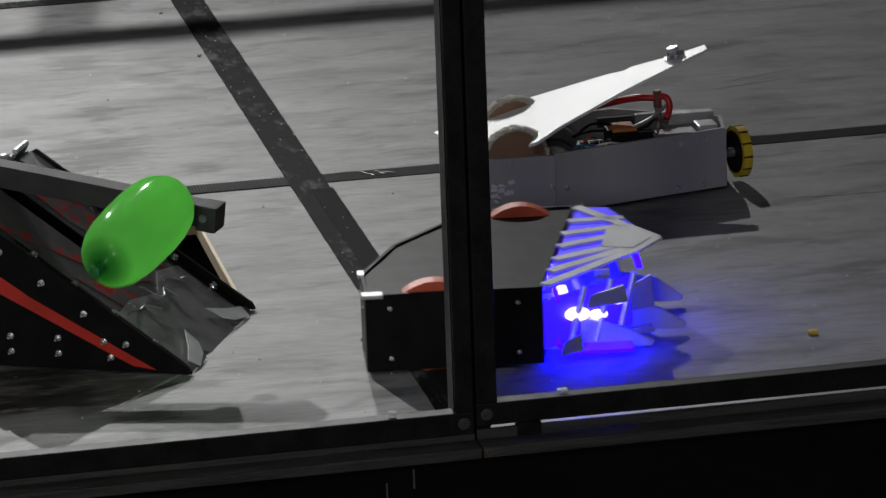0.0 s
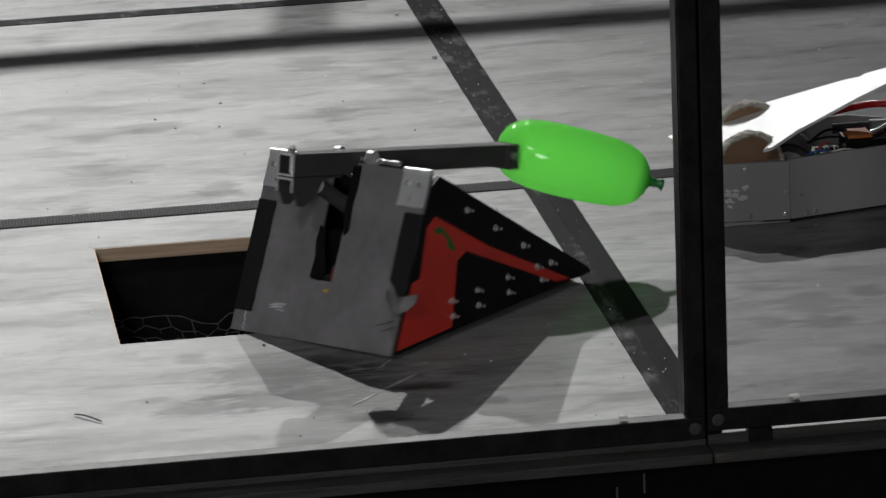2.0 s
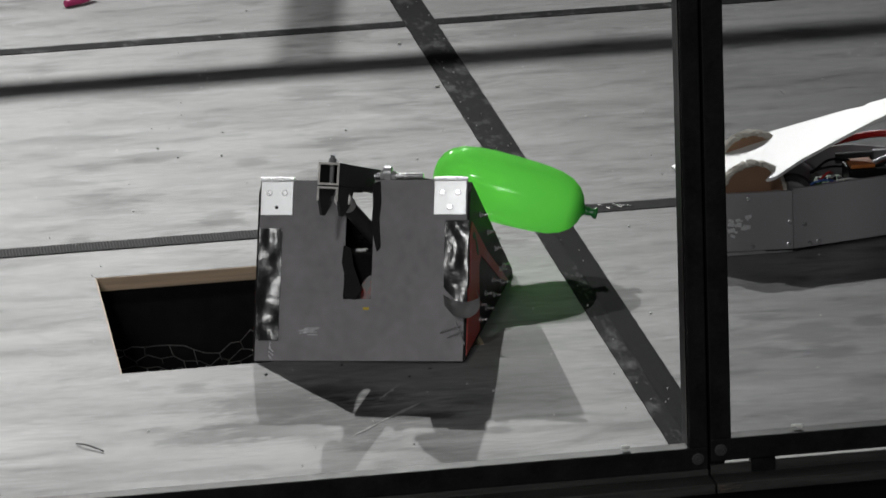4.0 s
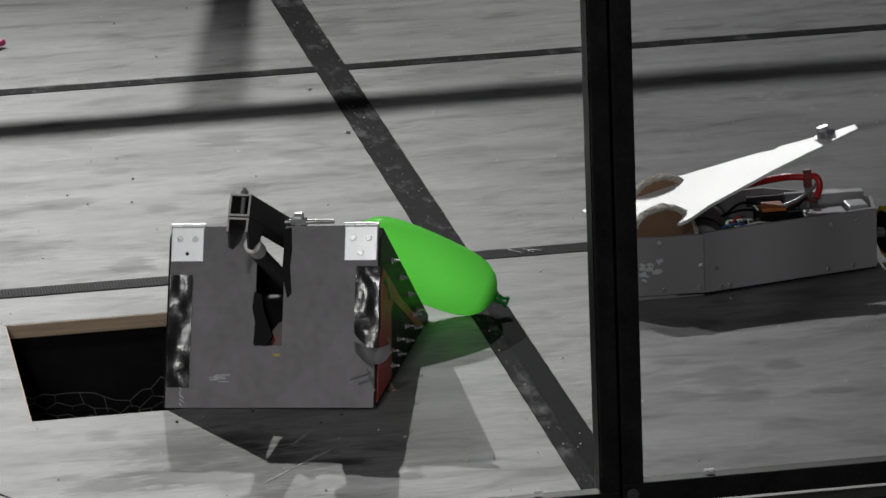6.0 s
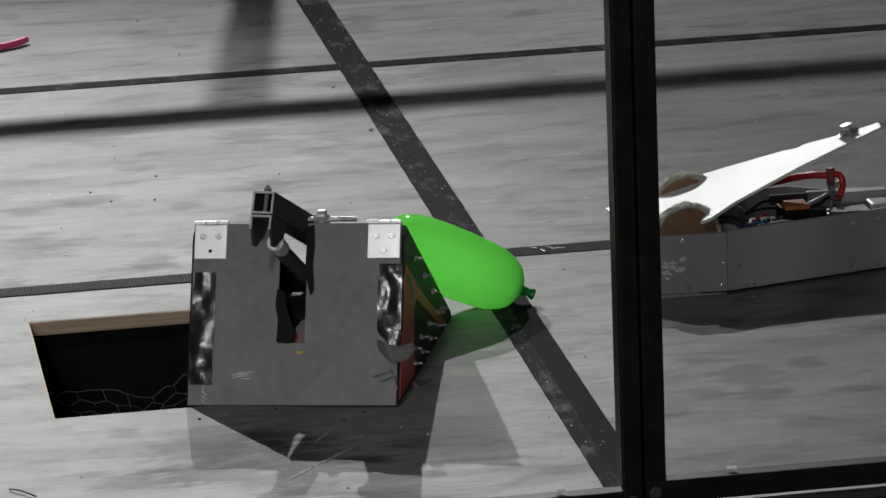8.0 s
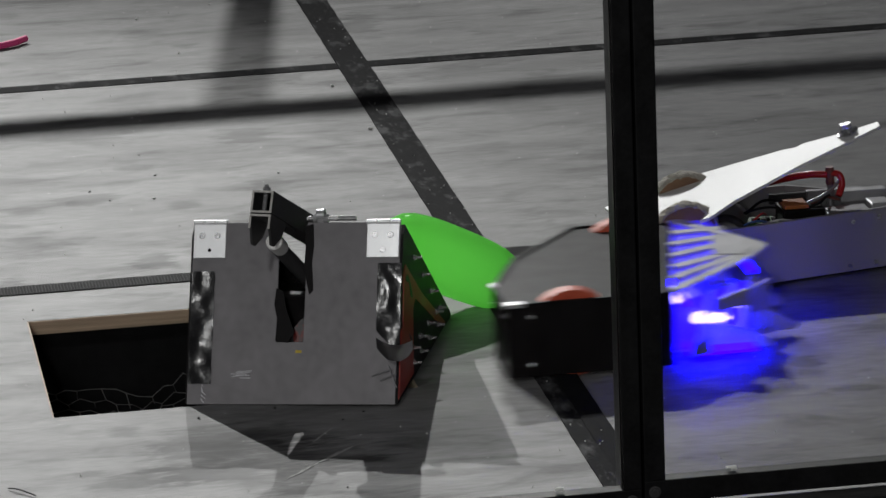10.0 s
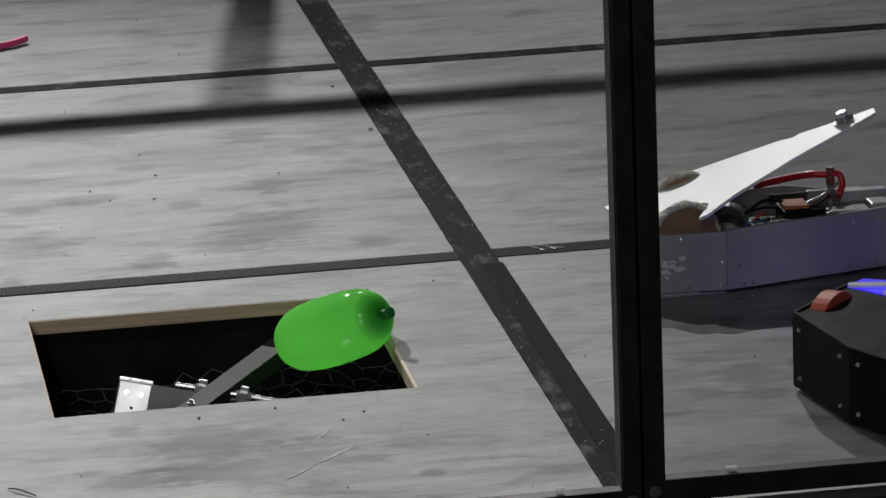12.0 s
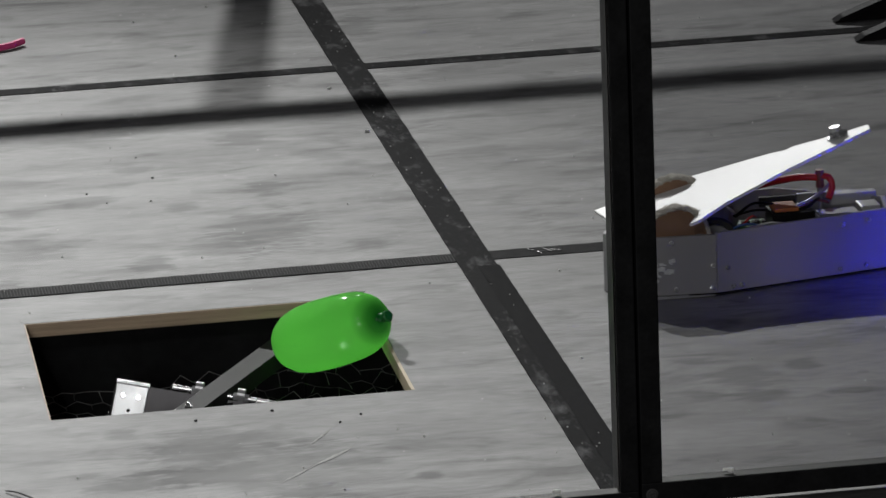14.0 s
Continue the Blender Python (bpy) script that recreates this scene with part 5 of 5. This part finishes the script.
    for x, z in ((0.0912, 0.069), (-0.112, 0.061)):
        b = bmesh.new()
        for k in range(5):
            box(b, rnd.uniform(-0.006, 0.001), -0.0006 - 0.0009 * k, rnd.uniform(-0.002, 0.0005), rnd.uniform(0.002, 0.007), -0.0009 * k, rnd.uniform(0.001, 0.0025))
        f = tagged(finish(b, "sticker_scrap", M_PAPER), "torn white scrap stuck to the window pane", "sticker scrap", "scraps on the panes")
        f.location = (x, WALL_Y + 0.0155, z)
    # a frayed splinter on the far edge of the pit
    b = bmesh.new()
    for k in range(14):
        p = Vector((-0.1883 + rnd.uniform(-0.012, 0.012), -0.138 + rnd.uniform(-0.004, 0.004), 0.001))
        rod(b, p, p + Vector((rnd.uniform(-0.006, 0.006), rnd.uniform(-0.003, 0.003), rnd.uniform(0.001, 0.003))), 0.0012, 5)
    tagged(finish(b, "splinter", M_DEBRIS), "frayed pale wood splinter on the pit's edge", "splinter")
    # grit that lies all over
    b = bmesh.new()
    for k in range(360):
        x, y = rnd.uniform(-0.9, 0.9), rnd.uniform(-1.1, 2.0)
        if PIT[0] - 0.01 < x < PIT[2] + 0.01 and PIT[1] - 0.01 < y < PIT[3] + 0.01:
            continue
        s = rnd.uniform(0.0005, 0.0014)
        vs = bmesh.ops.create_icosphere(b, subdivisions=1, radius=s)["verts"]
        bmesh.ops.translate(b, vec=(x, y, s * 0.5), verts=vs)
    # pale specks along the seam tape that stand in for its glints
    for k in range(46):
        s = rnd.uniform(0.0006, 0.0013)
        vs = bmesh.ops.create_icosphere(b, subdivisions=1, radius=s)["verts"]
        bmesh.ops.translate(b, vec=(rnd.uniform(-0.024, 0.024), rnd.uniform(-1.05, 1.9), 0.0042 + s * 0.5), verts=vs)
    tagged(finish(b, "grit", M_DEBRIS), "fine pale grit strewn over the floor, with specks as glints on the tape", "grit", kind="stuff")


debris()


# ---- motion ----
def between(a, b):
    """A pose half-way between two ends, z towards b."""
    a, b = Vector(a), Vector(b)
    return Matrix.Translation((a + b) / 2) @ (b - a).to_track_quat("Z", "Y").to_matrix().to_4x4()


def motions():
    walk(balloon, [(t, between(b, a)) for t, a, b in (
        (0, (-0.288, -0.760, 0.212), (-0.410, -0.945, 0.179)),
        (0.1, (-0.284, -0.760, 0.212), (-0.398, -0.955, 0.202)),
        (0.2, (-0.286, -0.760, 0.216), (-0.355, -0.975, 0.210)),
        (0.3, (-0.309, -0.760, 0.218), (-0.355, -0.975, 0.175)),
        (0.4, (-0.280, -0.770, 0.203), (-0.321, -0.965, 0.095)),
        (0.5, (-0.292, -0.780, 0.196), (-0.327, -0.940, 0.038)),
        (0.6, (-0.297, -0.770, 0.204), (-0.335, -0.960, 0.086)),
        (0.7, (-0.293, -0.770, 0.205), (-0.340, -0.975, 0.118)),
        (0.8, (-0.297, -0.770, 0.210), (-0.343, -0.980, 0.143)),
        (0.9, (-0.295, -0.770, 0.211), (-0.339, -0.975, 0.130)),
        (1, (-0.285, -0.770, 0.206), (-0.337, -0.960, 0.096)),
        (1.2, (-0.228, -0.700, 0.199), (-0.275, -0.895, 0.093)),
        (1.5, (-0.122, -0.560, 0.194), (-0.120, -0.770, 0.112)),
        (1.6, (-0.116, -0.520, 0.186), (-0.038, -0.705, 0.081)),
        (1.8, (-0.140, -0.450, 0.181), (-0.009, -0.600, 0.076)),
        (2, (-0.121, -0.370, 0.164), (0.093, -0.405, 0.102)),
        (2.2, (-0.154, -0.280, 0.155), (0.036, -0.390, 0.103)),
        (2.5, (-0.202, -0.220, 0.155), (0.038, -0.260, 0.143)),
        (2.8, (-0.204, -0.220, 0.143), (0.030, -0.260, 0.124)),
        (3, (-0.200, -0.220, 0.144), (0.025, -0.280, 0.052)),
        (3.2, (-0.200, -0.220, 0.149), (0.033, -0.275, 0.092)),
        (5.3, (-0.190, -0.262, 0.124), (0.016, -0.320, 0.030)),
        (8.2, (-0.172, -0.262, 0.115), (0.024, -0.262, 0.018)),
        (10.1, (-0.172, -0.262, 0.115), (0.024, -0.262, 0.018)),
        (10.3, (-0.214, -0.280, 0.174), (0.000, -0.330, 0.104)),
        (10.4, (-0.286, -0.300, 0.172), (-0.044, -0.340, 0.143)),
        (10.5, (-0.381, -0.320, 0.107), (-0.141, -0.320, 0.228)),
        (10.6, (-0.388, -0.300, 0.067), (-0.435, -0.300, 0.292)),
        (10.7, (-0.381, -0.270, -0.013), (-0.467, -0.270, 0.225)),
        (10.8, (-0.326, -0.250, -0.032), (-0.275, -0.290, 0.184)),
        (10.9, (-0.307, -0.250, -0.049), (-0.188, -0.260, 0.142)),
        (11, (-0.295, -0.240, -0.069), (-0.223, -0.240, 0.157)),
        (11.1, (-0.316, -0.240, -0.068), (-0.249, -0.255, 0.147)),
        (11.2, (-0.318, -0.240, -0.063), (-0.216, -0.325, 0.120)),
        (11.3, (-0.318, -0.230, -0.058), (-0.191, -0.355, 0.080)),
        (11.4, (-0.313, -0.230, -0.053), (-0.196, -0.385, 0.065)),
        (11.5, (-0.312, -0.230, -0.051), (-0.196, -0.380, 0.070)),
        (11.6, (-0.310, -0.230, -0.049), (-0.188, -0.370, 0.081)),
        (11.8, (-0.307, -0.230, -0.043), (-0.186, -0.395, 0.052)),
        (12.1, (-0.304, -0.230, -0.040), (-0.187, -0.405, 0.044)),
        (14, (-0.304, -0.230, -0.039), (-0.186, -0.405, 0.043)),
    )])
    # seconds, x, y, z, roll, pitch, heading
    walk(wedge, [(t, pose(x, y, z, r, p, h)) for t, x, y, z, r, p, h in (
        (0, -0.591, -0.535, 0, 0, 0, -26.0), (0.5, -0.592, -0.572, 0, 0, 0, -24.0), (1, -0.588, -0.580, 0, -1, -1, -21.8),
        (1.2, -0.555, -0.610, 0, 0, 0, -14), (1.5, -0.475, -0.668, 0, 0, 0, 17.8), (1.8, -0.425, -0.668, 0, -1, 0, 34), (2, -0.408, -0.661, 0, -2, -1, 42),
        (2.2, -0.365, -0.635, 0, -1, 0, 64), (2.5, -0.343, -0.628, 0, -0.6, 0.5, 73.5), (3, -0.344, -0.629, 0, -0.6, 0.5, 73.2), (5.3, -0.3465, -0.632, 0, -0.9, 0.4, 71.2), (10.1, -0.347, -0.632, 0, -0.9, 0.4, 71),
        (10.3, -0.395, -0.605, 0, -2, 0, 66), (10.4, -0.480, -0.600, -0.012, -14, 0, 50), (10.5, -0.530, -0.530, -0.100, -22, 4, 48),
        (10.6, -0.510, -0.500, -0.225, -4, 4, 66), (10.7, -0.500, -0.500, -0.250, 6, 3, 72), (10.8, -0.478, -0.505, -0.255, 10, 2, 75), (14, -0.478, -0.505, -0.255, 10, 2, 75))])
    # the arm, in the robot's space: seconds, pitch, yaw
    walk(arm, [(t, pose(0.1126, 0.002, 0.2160, 0, p, y)) for t, p, y in (
        (0, 8, -3), (1, 8, -3), (1.5, 8, -3), (2, 12, -3), (2.5, 11, -11), (3.2, 12, -11), (5.3, 27, -10), (10.2, 27, -10), (10.4, 8, -12), (10.6, -6, -8), (10.8, -2, -12), (14, -2, -12))])
    walk(lit, [(t, pose(x, y, 0, 0, 0, h)) for t, x, y, h in (
        (0, 0.080, -0.765, -8), (0.1, 0.066, -0.775, 5), (0.2, 0.036, -0.785, 34), (0.3, 0.000, -0.790, 46), (0.5, -0.020, -0.790, 51), (0.6, 0.020, -0.765, 46),
        (0.7, 0.110, -0.710, 34), (0.8, 0.195, -0.640, 18), (0.9, 0.275, -0.630, 5), (1, 0.355, -0.620, -5), (1.2, 0.560, -0.500, -10), (1.5, 0.850, -0.520, -10),
        (2, 1.150, -0.600, 0), (8.4, 1.150, -0.600, 0), (9.2, 0.800, -0.520, 0), (9.8, 0.240, -0.465, 0), (10.3, -0.083, -0.448, 0), (10.4, -0.112, -0.448, 0), (10.5, -0.162, -0.448, 0), (10.6, -0.250, -0.450, -1), (10.7, -0.270, -0.450, -1),
        (10.8, -0.258, -0.458, -1), (10.9, -0.228, -0.475, -2), (11, -0.130, -0.512, -3), (11.1, -0.050, -0.570, -7), (11.2, 0.052, -0.628, -13), (11.3, 0.105, -0.660, -17),
        (11.4, 0.195, -0.725, -12), (11.5, 0.285, -0.780, -4), (11.6, 0.365, -0.805, 8), (11.8, 0.412, -0.880, 46), (12.1, 0.420, -0.880, 48), (12.4, 0.700, -0.780, 20),
        (12.8, 1.200, -0.700, 30), (13.3, 1.150, -0.450, 110), (13.8, 0.900, -0.360, 172), (14, 0.840, -0.350, 173))])
    walk(lifter, [(t, pose(x, 0, 0, 0, 0, 0)) for t, x in ((0, 0), (11.8, 0), (12.5, 0.001), (13.7, 0), (13.9, -0.003), (14, -0.010))])
    walk(dark, [(t, pose(x, y, 0, 0, 0, h)) for t, x, y, h in ((0, 1.70, 1.30, 176), (13.3, 1.70, 1.30, 176), (13.7, 1.17, 1.22, 178), (14, 1.045, 1.21, 180))])
    walk(lifter_lid, [(t, LID_BASE @ Matrix.Rotation(radians(-a), 4, "Y")) for t, a in ((0, 0), (11.8, 0), (12, 3), (12.15, 3), (12.3, 1.2), (12.5, 0.2), (12.7, 0.8), (12.9, 0.3), (13.3, 0), (14, 0))])


motions()
